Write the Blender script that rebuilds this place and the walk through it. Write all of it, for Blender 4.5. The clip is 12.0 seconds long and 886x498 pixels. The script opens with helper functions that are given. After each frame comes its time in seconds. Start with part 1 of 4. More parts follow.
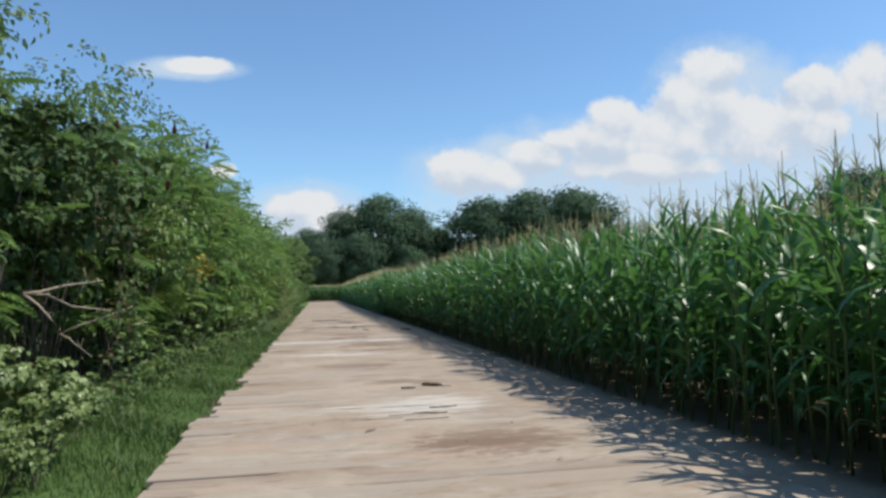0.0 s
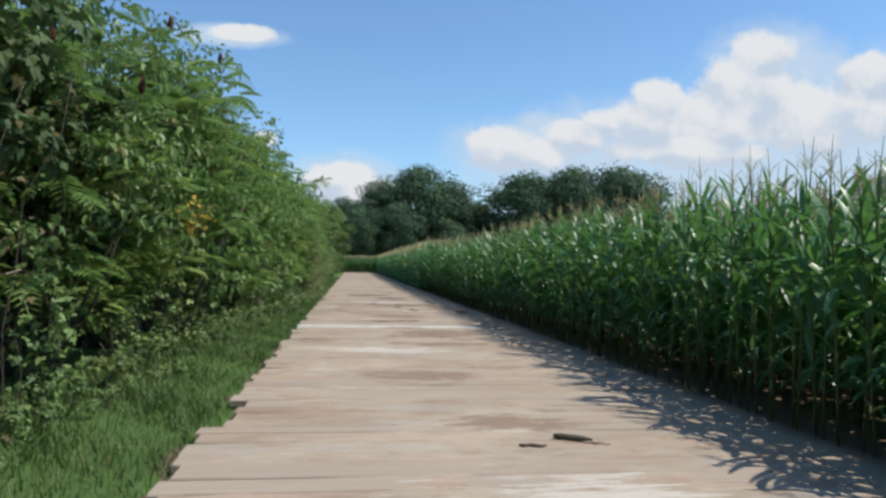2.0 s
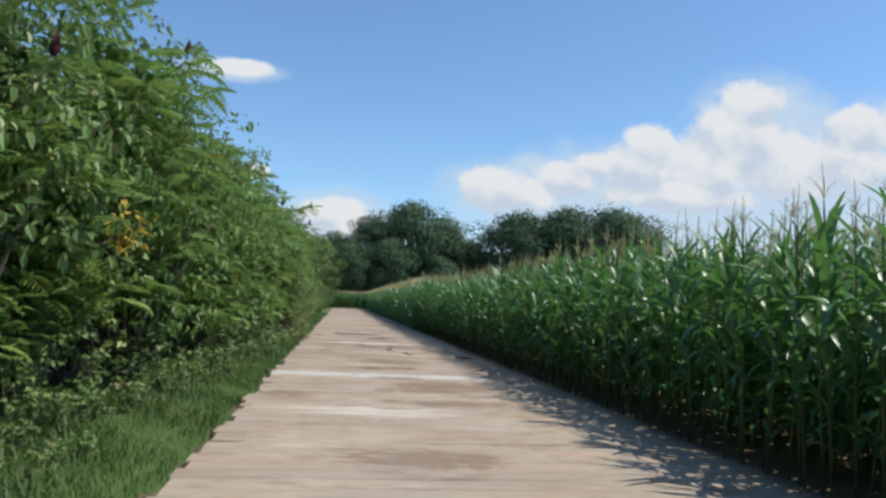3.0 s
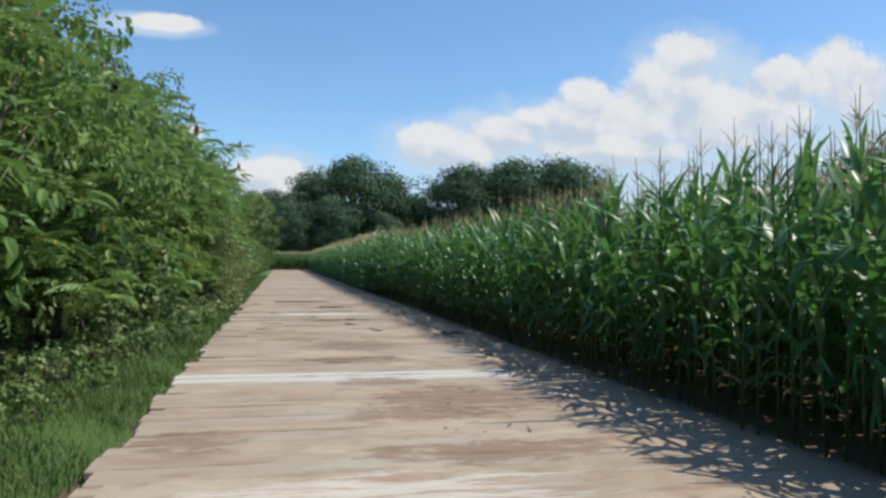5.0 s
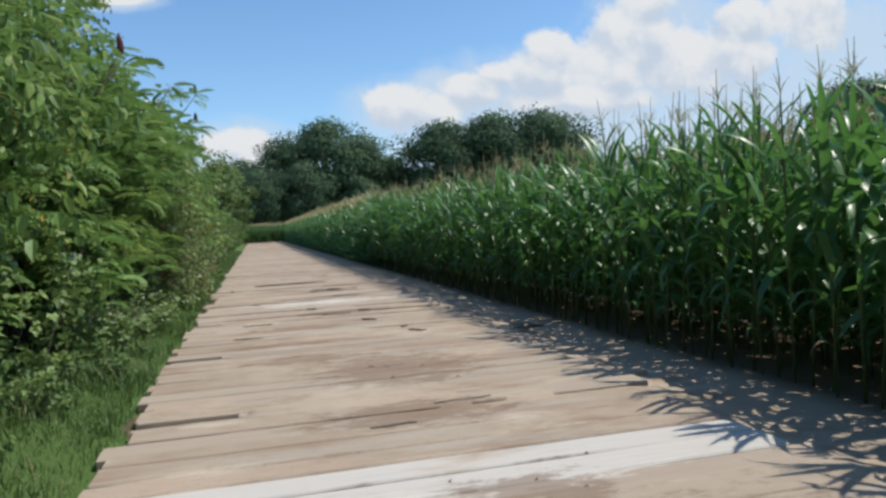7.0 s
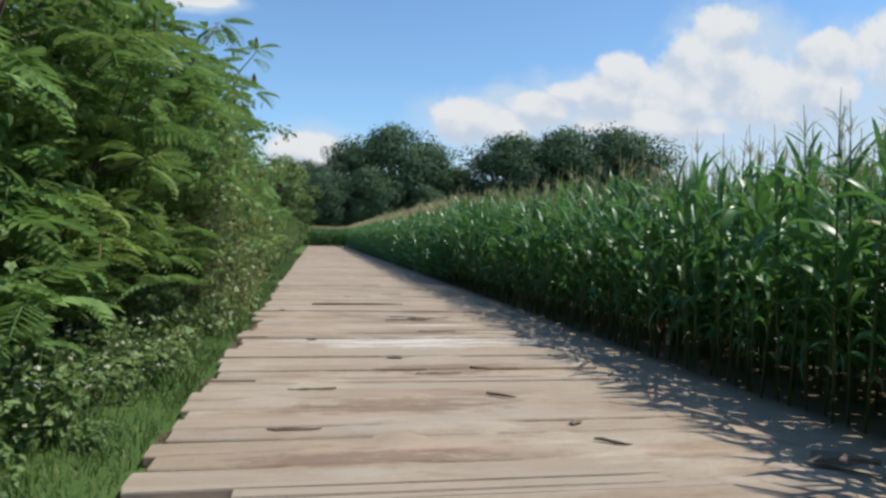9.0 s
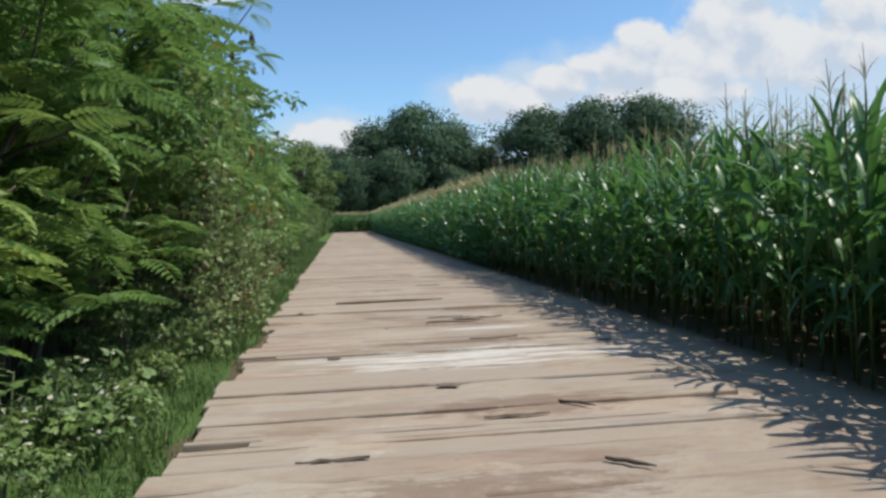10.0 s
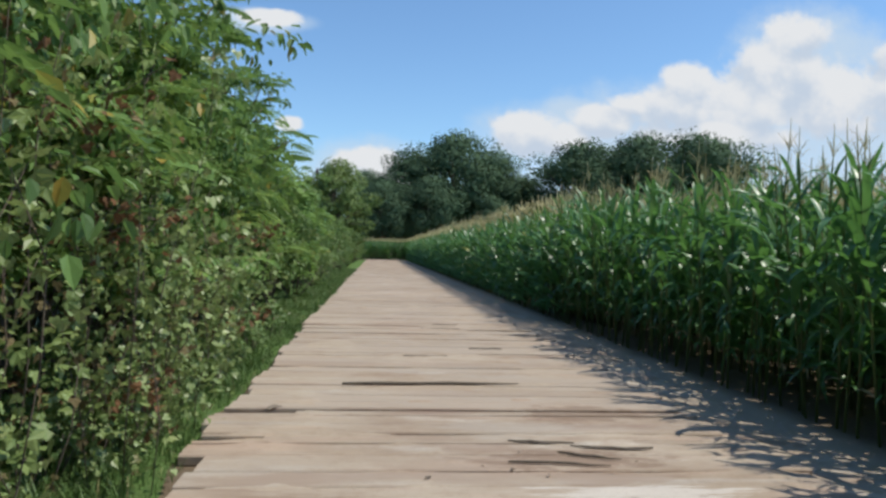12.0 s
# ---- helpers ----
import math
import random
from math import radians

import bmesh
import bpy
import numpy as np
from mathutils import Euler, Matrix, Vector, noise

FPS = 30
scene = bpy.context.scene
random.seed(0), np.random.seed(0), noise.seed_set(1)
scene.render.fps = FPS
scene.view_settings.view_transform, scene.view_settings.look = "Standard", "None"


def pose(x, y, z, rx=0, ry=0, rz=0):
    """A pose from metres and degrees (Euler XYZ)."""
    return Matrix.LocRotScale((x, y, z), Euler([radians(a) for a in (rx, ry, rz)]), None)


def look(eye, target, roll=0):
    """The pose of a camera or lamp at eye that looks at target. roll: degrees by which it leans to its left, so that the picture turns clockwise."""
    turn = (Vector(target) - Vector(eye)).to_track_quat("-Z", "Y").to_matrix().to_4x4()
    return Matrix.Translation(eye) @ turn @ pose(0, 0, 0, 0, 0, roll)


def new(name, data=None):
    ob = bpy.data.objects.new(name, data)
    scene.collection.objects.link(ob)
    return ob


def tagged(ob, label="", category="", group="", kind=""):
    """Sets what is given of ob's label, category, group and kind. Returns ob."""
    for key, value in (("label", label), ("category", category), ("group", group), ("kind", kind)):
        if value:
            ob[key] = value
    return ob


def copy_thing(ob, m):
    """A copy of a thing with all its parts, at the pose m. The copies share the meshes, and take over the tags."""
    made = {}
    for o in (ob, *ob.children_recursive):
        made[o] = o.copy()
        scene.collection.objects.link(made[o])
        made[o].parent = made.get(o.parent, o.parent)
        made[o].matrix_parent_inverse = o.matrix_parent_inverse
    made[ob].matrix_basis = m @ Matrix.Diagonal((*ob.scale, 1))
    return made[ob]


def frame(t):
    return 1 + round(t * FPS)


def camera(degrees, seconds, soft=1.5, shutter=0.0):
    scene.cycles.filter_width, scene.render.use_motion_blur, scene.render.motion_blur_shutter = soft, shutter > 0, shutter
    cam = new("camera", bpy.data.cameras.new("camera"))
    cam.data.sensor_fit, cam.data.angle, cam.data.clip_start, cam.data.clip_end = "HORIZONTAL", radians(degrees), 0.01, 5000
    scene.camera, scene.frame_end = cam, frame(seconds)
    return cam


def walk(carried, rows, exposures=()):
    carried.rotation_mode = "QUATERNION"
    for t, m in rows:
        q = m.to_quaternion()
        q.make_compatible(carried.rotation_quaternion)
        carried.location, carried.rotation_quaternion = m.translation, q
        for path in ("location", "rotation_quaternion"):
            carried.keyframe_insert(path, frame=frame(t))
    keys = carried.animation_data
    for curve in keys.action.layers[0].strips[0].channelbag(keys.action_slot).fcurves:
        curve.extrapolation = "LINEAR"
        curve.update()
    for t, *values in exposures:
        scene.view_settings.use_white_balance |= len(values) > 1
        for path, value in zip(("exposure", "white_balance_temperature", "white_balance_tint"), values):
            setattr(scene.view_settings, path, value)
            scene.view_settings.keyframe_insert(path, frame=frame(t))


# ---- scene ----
# camera and walk
cam = camera(63.4, 12.0, soft=2.8)
PATH = [  # seconds, x, y, z, yaw, pitch, roll
    (0.0, 0.165, -0.214, 1.465, -9.92, 3.24, -1.52),
    (0.5, 0.116, 1.028, 1.446, -7.17, -1.29, -0.29),
    (1.0, 0.046, 2.294, 1.441, -4.69, -1.12, 0.38),
    (1.5, 0.016, 3.592, 1.461, -6.86, -0.52, 1.03),
    (2.0, 0.003, 4.893, 1.436, -7.17, 1.32, 1.10),
    (2.5, 0.020, 6.190, 1.449, -8.22, 4.06, 1.99),
    (3.0, 0.040, 7.483, 1.444, -7.82, 4.37, 2.65),
    (5.0, 0.017, 12.629, 1.429, -12.62, 1.09, 0.75),
    (5.5, 0.021, 13.909, 1.446, -15.93, -2.12, -1.36),
    (6.0, -0.012, 15.204, 1.461, -15.95, -1.09, 0.76),
    (6.5, -0.069, 16.449, 1.463, -15.98, -2.05, -1.58),
    (8.5, -0.192, 21.273, 1.457, -11.29, -1.04, -2.82),
    (9.0, -0.164, 22.486, 1.448, -10.03, -0.85, 1.22),
    (9.5, -0.117, 23.716, 1.461, -8.64, 2.07, -1.25),
    (10.0, -0.070, 24.944, 1.454, -7.95, -2.38, -1.69),
    (10.5, -0.016, 26.177, 1.436, -6.71, -0.18, -1.26),
    (11.0, 0.057, 27.435, 1.451, -6.65, -0.33, 1.40),
    (11.5, 0.093, 28.711, 1.438, -4.67, -0.33, 0.29),
    (12.0, 0.111, 30.004, 1.458, -5.23, 0.10, 1.50),
]
walk(cam, [(t, pose(x, y, z, 90 + pitch, 0, yaw) @ pose(0, 0, 0, 0, 0, roll)) for t, x, y, z, yaw, pitch, roll in PATH])
scene.view_settings.exposure = 0.0

# ---- sun and sky ----
SUN_EL, SUN_AZ = radians(58), radians(-11)  # azimuth from +x towards +y
sun_way = Vector((math.cos(SUN_EL) * math.cos(SUN_AZ), math.cos(SUN_EL) * math.sin(SUN_AZ), math.sin(SUN_EL)))
sun = new("sun", bpy.data.lights.new("sun", "SUN"))
sun.data.energy, sun.data.angle, sun.data.color = 4.8, radians(0.55), (1.0, 0.94, 0.84)
sun.matrix_world = look(sun_way * 60, (0, 0, 0))

world = bpy.data.worlds.new("sky")
scene.world = world
world.use_nodes = True


class Tree:
    """Short hand for node trees."""

    def __init__(self, owner):
        self.t = owner.node_tree
        self.t.nodes.clear()

    def add(self, kind):
        return self.t.nodes.new(kind)

    def put(self, socket, value):
        if isinstance(value, bpy.types.NodeSocket):
            self.t.links.new(value, socket)
        else:
            socket.default_value = value

    def math(self, op, *args, clamp=False):
        n = self.add("ShaderNodeMath")
        n.operation, n.use_clamp = op, clamp
        for s, v in zip(n.inputs, args):
            self.put(s, v)
        return n.outputs[0]

    def mix(self, fac, a, b, blend="MIX"):
        n = self.add("ShaderNodeMix")
        n.data_type, n.blend_type = "RGBA", blend
        self.put(n.inputs[0], fac)
        self.put(n.inputs[6], a if isinstance(a, bpy.types.NodeSocket) else (*a, 1))
        self.put(n.inputs[7], b if isinstance(b, bpy.types.NodeSocket) else (*b, 1))
        return n.outputs[2]

    def noise(self, vec, scale, detail=4.0, rough=0.55, stretch=None):
        if stretch:
            m = self.add("ShaderNodeMapping")
            self.put(m.inputs[0], vec)
            m.inputs["Scale"].default_value = stretch
            vec = m.outputs[0]
        n = self.add("ShaderNodeTexNoise")
        self.put(n.inputs["Vector"], vec)
        n.inputs["Scale"].default_value, n.inputs["Detail"].default_value, n.inputs["Roughness"].default_value = scale, detail, rough
        return n.outputs[0]

    def ramp(self, fac, lo, hi):
        n = self.add("ShaderNodeMapRange")
        n.interpolation_type = "SMOOTHSTEP"
        self.put(n.inputs[0], fac)
        self.put(n.inputs[1], lo)
        self.put(n.inputs[2], hi)
        return n.outputs[0]


def make_sky():
    w = Tree(world)
    sky = w.add("ShaderNodeTexSky")
    sky.sky_type, sky.sun_disc, sky.sun_elevation, sky.sun_rotation = "NISHITA", False, SUN_EL, radians(90) - SUN_AZ
    sky.altitude, sky.air_density, sky.dust_density, sky.ozone_density = 0, 1.0, 0.5, 1.6
    where = w.add("ShaderNodeTexCoord").outputs["Generated"]
    sep = w.add("ShaderNodeSeparateXYZ")
    w.put(sep.inputs[0], where)
    x, y, z = sep.outputs
    ahead = w.math("MAXIMUM", y, 0.02)
    u, v = w.math("DIVIDE", x, ahead), w.math("DIVIDE", z, ahead)
    comb = w.add("ShaderNodeCombineXYZ")
    w.put(comb.inputs[0], u), w.put(comb.inputs[1], v)
    coarse = w.noise(comb.outputs[0], 11.0, 3, 0.5)
    fine = w.noise(comb.outputs[0], 30.0, 6, 0.62)
    wobble = w.math("ADD", w.math("MULTIPLY", w.math("SUBTRACT", coarse, 0.5), 1.5), w.math("MULTIPLY", w.math("SUBTRACT", fine, 0.5), 1.5))
    def puffs(pu, pv, spots):
        best = None
        for cu, cv, a, b in spots:
            du = w.math("DIVIDE", w.math("SUBTRACT", pu, cu), a)
            dv = w.math("DIVIDE", w.math("SUBTRACT", pv, cv), b)
            d = w.math("SUBTRACT", 1.0, w.math("ADD", w.math("MULTIPLY", du, du), w.math("MULTIPLY", dv, dv)))
            best = d if best is None else w.math("MAXIMUM", best, d)
        return best

    body = puffs(u, v, CLOUDS)
    above = puffs(w.math("ADD", u, 0.006), w.math("ADD", v, 0.022), CLOUDS)
    front = w.ramp(y, 0.05, 0.3)
    dense = w.math("MULTIPLY", w.ramp(w.math("ADD", body, wobble), -0.15, 0.55), front)
    thin = puffs(u, v, VEILS)
    veil = w.math("MULTIPLY", w.math("MULTIPLY", w.ramp(w.math("ADD", thin, w.math("MULTIPLY", wobble, 0.7)), -0.6, 0.9), 0.9), front)
    lift = w.math("SUBTRACT", w.math("MAXIMUM", body, -0.3), w.math("MAXIMUM", above, -0.3))
    relief = w.math("SUBTRACT", w.noise(comb.outputs[0], 17.0, 5, 0.55), 0.5)
    grey = w.ramp(w.math("ADD", w.math("MULTIPLY", lift, 0.8), w.math("MULTIPLY", relief, 2.2)), -0.45, 0.38)
    tone = w.mix(grey, (4.2, 4.85, 5.75), (5.95, 6.1, 6.3))
    colour = w.mix(veil, w.mix(1.0, sky.outputs[0], SKY_TINT, "MULTIPLY"), (4.2, 5.2, 6.3))
    colour = w.mix(dense, colour, tone)
    bg = w.add("ShaderNodeBackground")
    w.put(bg.inputs[0], colour)
    bg.inputs[1].default_value = 0.131
    w.put(w.add("ShaderNodeOutputWorld").inputs[0], bg.outputs[0])


SKY_TINT = (0.90, 1.13, 1.29)
# cloud puffs and thin veils: slope right, slope up, half width, half height
CLOUDS = [
    (0.442, 0.249, 0.047, 0.038),
    (0.424, 0.212, 0.078, 0.043),
    (0.602, 0.329, 0.064, 0.037),
    (0.584, 0.267, 0.103, 0.067),
    (0.530, 0.228, 0.088, 0.058),
    (0.668, 0.238, 0.107, 0.067),
    (0.791, 0.302, 0.073, 0.038),
    (0.762, 0.245, 0.088, 0.048),
    (0.212, 0.170, 0.061, 0.035),
    (0.320, 0.192, 0.059, 0.027),
    (0.254, 0.162, 0.059, 0.029),
    (0.486, 0.178, 0.147, 0.029),
    (-0.152, 0.312, 0.050, 0.013),
    (-0.018, 0.118, 0.057, 0.027),
    (0.006, 0.098, 0.068, 0.023),
    (0.899, 0.309, 0.088, 0.067),
    (-0.125, 0.168, 0.021, 0.013),
    (0.362, 0.216, 0.044, 0.021),
]
VEILS = [
    (0.296, 0.165, 0.166, 0.053),
    (0.560, 0.110, 0.420, 0.080),
    (0.700, 0.215, 0.300, 0.075),
    (0.531, 0.185, 0.293, 0.072),
    (0.763, 0.183, 0.215, 0.077),
    (-0.017, 0.105, 0.098, 0.048),
    (0.630, 0.296, 0.127, 0.077),
    (0.277, 0.201, 0.059, 0.024),
    (0.959, 0.250, 0.244, 0.115),
    (-0.172, 0.308, 0.075, 0.016),
]
make_sky()


# ---- materials ----
def principled(name, rough=0.8, spec=0.3):
    m = bpy.data.materials.new(name)
    m.use_nodes = True
    t = Tree(m)
    b = t.add("ShaderNodeBsdfPrincipled")
    b.inputs["Roughness"].default_value = rough
    b.inputs["Specular IOR Level"].default_value = spec
    out = t.add("ShaderNodeOutputMaterial")
    t.put(out.inputs[0], b.outputs[0])
    return m, t, b, out


def bump(t, b, height, strength=0.4, distance=0.02):
    n = t.add("ShaderNodeBump")
    n.inputs["Strength"].default_value, n.inputs["Distance"].default_value = strength, distance
    t.put(n.inputs["Height"], height)
    t.put(b.inputs["Normal"], n.outputs[0])


def place(t):
    return t.add("ShaderNodeNewGeometry").outputs["Position"]


def leaf_material(name, dark, light, dry=None, rough=0.45, spec=0.4, through_light=0.3, dry_share=0.9, young=None, backlit=None):
    m, t, b, out = principled(name, rough, spec)
    island = t.add("ShaderNodeNewGeometry").outputs["Random Per Island"]
    pos = place(t)
    patch = t.noise(pos, 0.9, 3)
    fac = t.math("ADD", t.math("MULTIPLY", island, 0.6), t.math("MULTIPLY", t.ramp(patch, 0.35, 0.65), 0.4))
    colour = t.mix(fac, dark, light)
    if young:
        colour = t.mix(t.math("MULTIPLY", t.ramp(t.noise(pos, 0.42, 3), 0.47, 0.66), 0.75), colour, t.mix(island, dark, young))
    if dry:
        colour = t.mix(t.ramp(t.math("ADD", island, t.math("MULTIPLY", t.ramp(t.noise(pos, 0.6, 2), 0.5, 0.7), 0.08)), dry_share, dry_share + 0.03), colour, dry)
    colour = t.mix(t.math("MULTIPLY", t.noise(pos, 55, 3), 0.35), colour, (0.02, 0.03, 0.01))
    t.put(b.inputs["Base Color"], colour)
    tr = t.add("ShaderNodeBsdfTranslucent")
    t.put(tr.inputs[0], t.mix(0.75, colour, backlit) if backlit else t.mix(0.5, colour, light))
    mx = t.add("ShaderNodeMixShader")
    mx.inputs[0].default_value = through_light
    t.put(mx.inputs[1], b.outputs[0]), t.put(mx.inputs[2], tr.outputs[0])
    t.put(out.inputs[0], mx.outputs[0])
    return m


def bark_material(name, a, c):
    m, t, b, _ = principled(name, 0.9, 0.2)
    pos = place(t)
    n = t.noise(pos, 30, 5, 0.6, (1, 1, 0.2))
    t.put(b.inputs["Base Color"], t.mix(n, a, c))
    bump(t, b, n, 0.6, 0.01)
    return m


# damp brown places: x, y, half width, half length
STAINS = [(1.6, 17.9, 1.1, 0.35), (1.4, 19.3, 0.9, 0.4), (1.0, 23.1, 0.9, 0.45), (1.7, 6.55, 0.7, 0.25), (1.2, 33.3, 1.2, 0.2), (0.2, 27.2, 1.0, 0.16), (1.2, 24.9, 1.0, 0.9), (1.9, 20.0, 1.1, 0.9), (1.2, 21.2, 0.6, 0.4), (-0.7, 18.6, 0.5, 0.4), (0.9, 14.2, 0.9, 0.5), (1.8, 6.6, 0.9, 0.7), (1.5, 35.0, 0.8, 0.3), (0.6, 28.6, 1.0, 0.35), (2.0, 36.4, 0.7, 0.4), (0.3, 25.9, 0.9, 0.3), (1.3, 30.3, 0.9, 0.3), (1.5, 11.4, 0.7, 0.4)]
DUST = [(0.9, 21.35, 1.3, 0.16), (1.3, 8.9, 1.1, 0.9), (1.1, 32.3, 1.9, 0.62), (1.4, 32.35, 1.5, 0.5), (0.6, 17.0, 1.4, 0.5), (1.8, 34.3, 0.8, 0.2)]  # pale dusty places: x, y, half width, half length


def weathered(t, pos, c):
    """Dusty white and damp brown places laid over a colour."""
    sep = t.add("ShaderNodeSeparateXYZ")
    t.put(sep.inputs[0], pos)
    for cx, cy, a, b in DUST:
        dx, dy = t.math("DIVIDE", t.math("SUBTRACT", sep.outputs[0], cx), a), t.math("DIVIDE", t.math("SUBTRACT", sep.outputs[1], cy), b)
        d = t.math("SUBTRACT", 1.0, t.math("ADD", t.math("MULTIPLY", dx, dx), t.math("MULTIPLY", dy, dy)))
        d = t.ramp(t.math("ADD", d, t.math("MULTIPLY", t.math("SUBTRACT", t.noise(pos, 1.5, 7, 0.75, (0.55, 4.5, 1)), 0.5), 8.0)), 0.2, 1.0)
        c = t.mix(t.math("MULTIPLY", d, 0.7), c, (0.57, 0.535, 0.48))
    for cx, cy, a, b in STAINS:
        dx, dy = t.math("DIVIDE", t.math("SUBTRACT", sep.outputs[0], cx), a), t.math("DIVIDE", t.math("SUBTRACT", sep.outputs[1], cy), b)
        d = t.math("SUBTRACT", 1.0, t.math("ADD", t.math("MULTIPLY", dx, dx), t.math("MULTIPLY", dy, dy)))
        d = t.ramp(t.math("ADD", d, t.math("MULTIPLY", t.math("SUBTRACT", t.noise(pos, 4.5, 6, 0.75, (0.7, 1.8, 1)), 0.5), 5.0)), 0.0, 0.7)
        c = t.mix(t.math("MULTIPLY", d, 0.66), c, (0.185, 0.125, 0.088))
    return c


def dirt_colour(t, pos):
    """Pale trodden clay with damp brown stains drawn out across the road."""
    big = t.noise(pos, 0.55, 5, 0.6, (0.8, 1.3, 1))
    streak = t.noise(pos, 1.2, 6, 0.7, (0.8, 2.2, 1))
    grain = t.noise(pos, 38, 5, 0.65)
    mottle = t.noise(pos, 6.0, 6, 0.7, (0.7, 1.4, 1))
    c = t.mix(t.ramp(big, 0.3, 0.7), (0.315, 0.25, 0.185), (0.41, 0.348, 0.272))
    c = t.mix(t.math("MULTIPLY", t.ramp(streak, 0.5, 0.66), 0.7), c, (0.24, 0.165, 0.112))
    c = t.mix(t.math("MULTIPLY", t.ramp(t.noise(pos, 1.3, 5, 0.65, (0.6, 2.6, 1)), 0.55, 0.72), 0.6), c, (0.52, 0.47, 0.40))
    c = t.mix(t.math("MULTIPLY", t.ramp(mottle, 0.5, 0.72), 0.45), c, (0.22, 0.155, 0.11))
    c = t.mix(t.math("MULTIPLY", t.ramp(mottle, 0.45, 0.28), 0.3), c, (0.5, 0.44, 0.36))
    tint = t.noise(pos, 0.8, 5, 0.65, (0.55, 2.8, 1))
    c = t.mix(t.math("MULTIPLY", t.ramp(tint, 0.5, 0.64), 0.45), c, (0.43, 0.31, 0.235))
    c = t.mix(t.math("MULTIPLY", t.ramp(tint, 0.48, 0.36), 0.4), c, (0.37, 0.345, 0.31))
    c = weathered(t, pos, c)
    clod = t.ramp(t.noise(pos, 5.5, 5, 0.7, (0.7, 1.5, 1)), 0.58, 0.7)
    c = t.mix(t.math("MULTIPLY", t.math("MULTIPLY", clod, t.ramp(big, 0.62, 0.4)), 0.7), c, (0.20, 0.14, 0.1))
    c = t.mix(t.math("MULTIPLY", t.ramp(grain, 0.5, 0.75), 0.35), c, (0.2, 0.15, 0.11))
    return c, t.math("ADD", t.math("MULTIPLY", grain, 0.6), streak)


def road_dirt():
    m, t, b, _ = principled("dirt_layer", 0.95, 0.15)
    c, h = dirt_colour(t, place(t))
    t.put(b.inputs["Base Color"], c)
    bump(t, b, h, 0.45, 0.02)
    return m


def board_material(name, lo, hi, dirt, browned=0.85):
    m, t, b, _ = principled(name, 0.85, 0.2)
    pos = place(t)
    rnd = t.add("ShaderNodeObjectInfo").outputs["Random"]
    grain = t.noise(pos, 4.0, 7, 0.7, (0.35, 9, 4))
    c = t.mix(grain, lo, hi)
    c = t.mix(t.math("MULTIPLY", t.ramp(rnd, 0.25, 1.0), browned), c, (0.23, 0.155, 0.115))
    c = t.mix(t.math("MULTIPLY", t.ramp(t.noise(pos, 3.0, 6, 0.75, (0.25, 24, 4)), 0.62, 0.78), 0.4), c, (0.12, 0.085, 0.06))
    edge = t.add("ShaderNodeSeparateXYZ")
    t.put(edge.inputs[0], t.add("ShaderNodeTexCoord").outputs["Generated"])
    away = t.math("ABSOLUTE", t.math("SUBTRACT", edge.outputs[1], 0.5))
    grime = t.ramp(t.math("ADD", away, t.math("MULTIPLY", t.math("SUBTRACT", t.noise(pos, 2.2, 5, 0.7, (0.8, 3, 1)), 0.5), 0.45)), 0.45, 0.56)
    grime = t.math("MULTIPLY", grime, t.ramp(t.noise(pos, 0.9, 4, 0.6, (0.5, 2.2, 1)), 0.44, 0.62))
    d, h = dirt_colour(t, pos)
    cover = t.ramp(t.math("ADD", t.noise(pos, 1.1, 5, 0.6, (0.6, 1.8, 1)), t.math("MULTIPLY", t.math("SUBTRACT", rnd, 0.5), 0.22)), *dirt)
    c = t.mix(t.math("MULTIPLY", grime, 0.9), weathered(t, pos, c), (0.10, 0.07, 0.05))
    t.put(b.inputs["Base Color"], t.mix(t.math("MULTIPLY", cover, 0.85), c, d))
    bump(t, b, t.math("ADD", grain, h), 0.5, 0.014)
    return m


def soil_material():
    m, t, b, _ = principled("soil", 0.95, 0.1)
    pos = place(t)
    n, f = t.noise(pos, 0.8, 5), t.noise(pos, 22, 6, 0.7)
    c = t.mix(n, (0.10, 0.075, 0.05), (0.19, 0.145, 0.10))
    c = t.mix(t.ramp(f, 0.5, 0.8), c, (0.24, 0.19, 0.13))
    sep = t.add("ShaderNodeSeparateXYZ")
    t.put(sep.inputs[0], pos)
    c = t.mix(t.math("MULTIPLY", t.ramp(sep.outputs[0], -3.5, -7.0), t.ramp(t.noise(pos, 0.3, 4), 0.3, 0.6)), c, (0.08, 0.12, 0.035))
    spill = t.ramp(t.math("ADD", sep.outputs[0], t.math("MULTIPLY", n, 0.5)), 4.7, 4.2)
    c = t.mix(t.math("MULTIPLY", spill, t.ramp(sep.outputs[0], 2.5, 2.8)), c, t.mix(f, (0.31, 0.25, 0.19), (0.46, 0.39, 0.31)))
    c = t.mix(t.math("MULTIPLY", t.ramp(sep.outputs[0], 7.0, 8.5), t.ramp(t.noise(pos, 1.1, 4), 0.3, 0.5)), c, (0.06, 0.115, 0.035))
    t.put(b.inputs["Base Color"], c)
    bump(t, b, f, 0.7, 0.04)
    return m


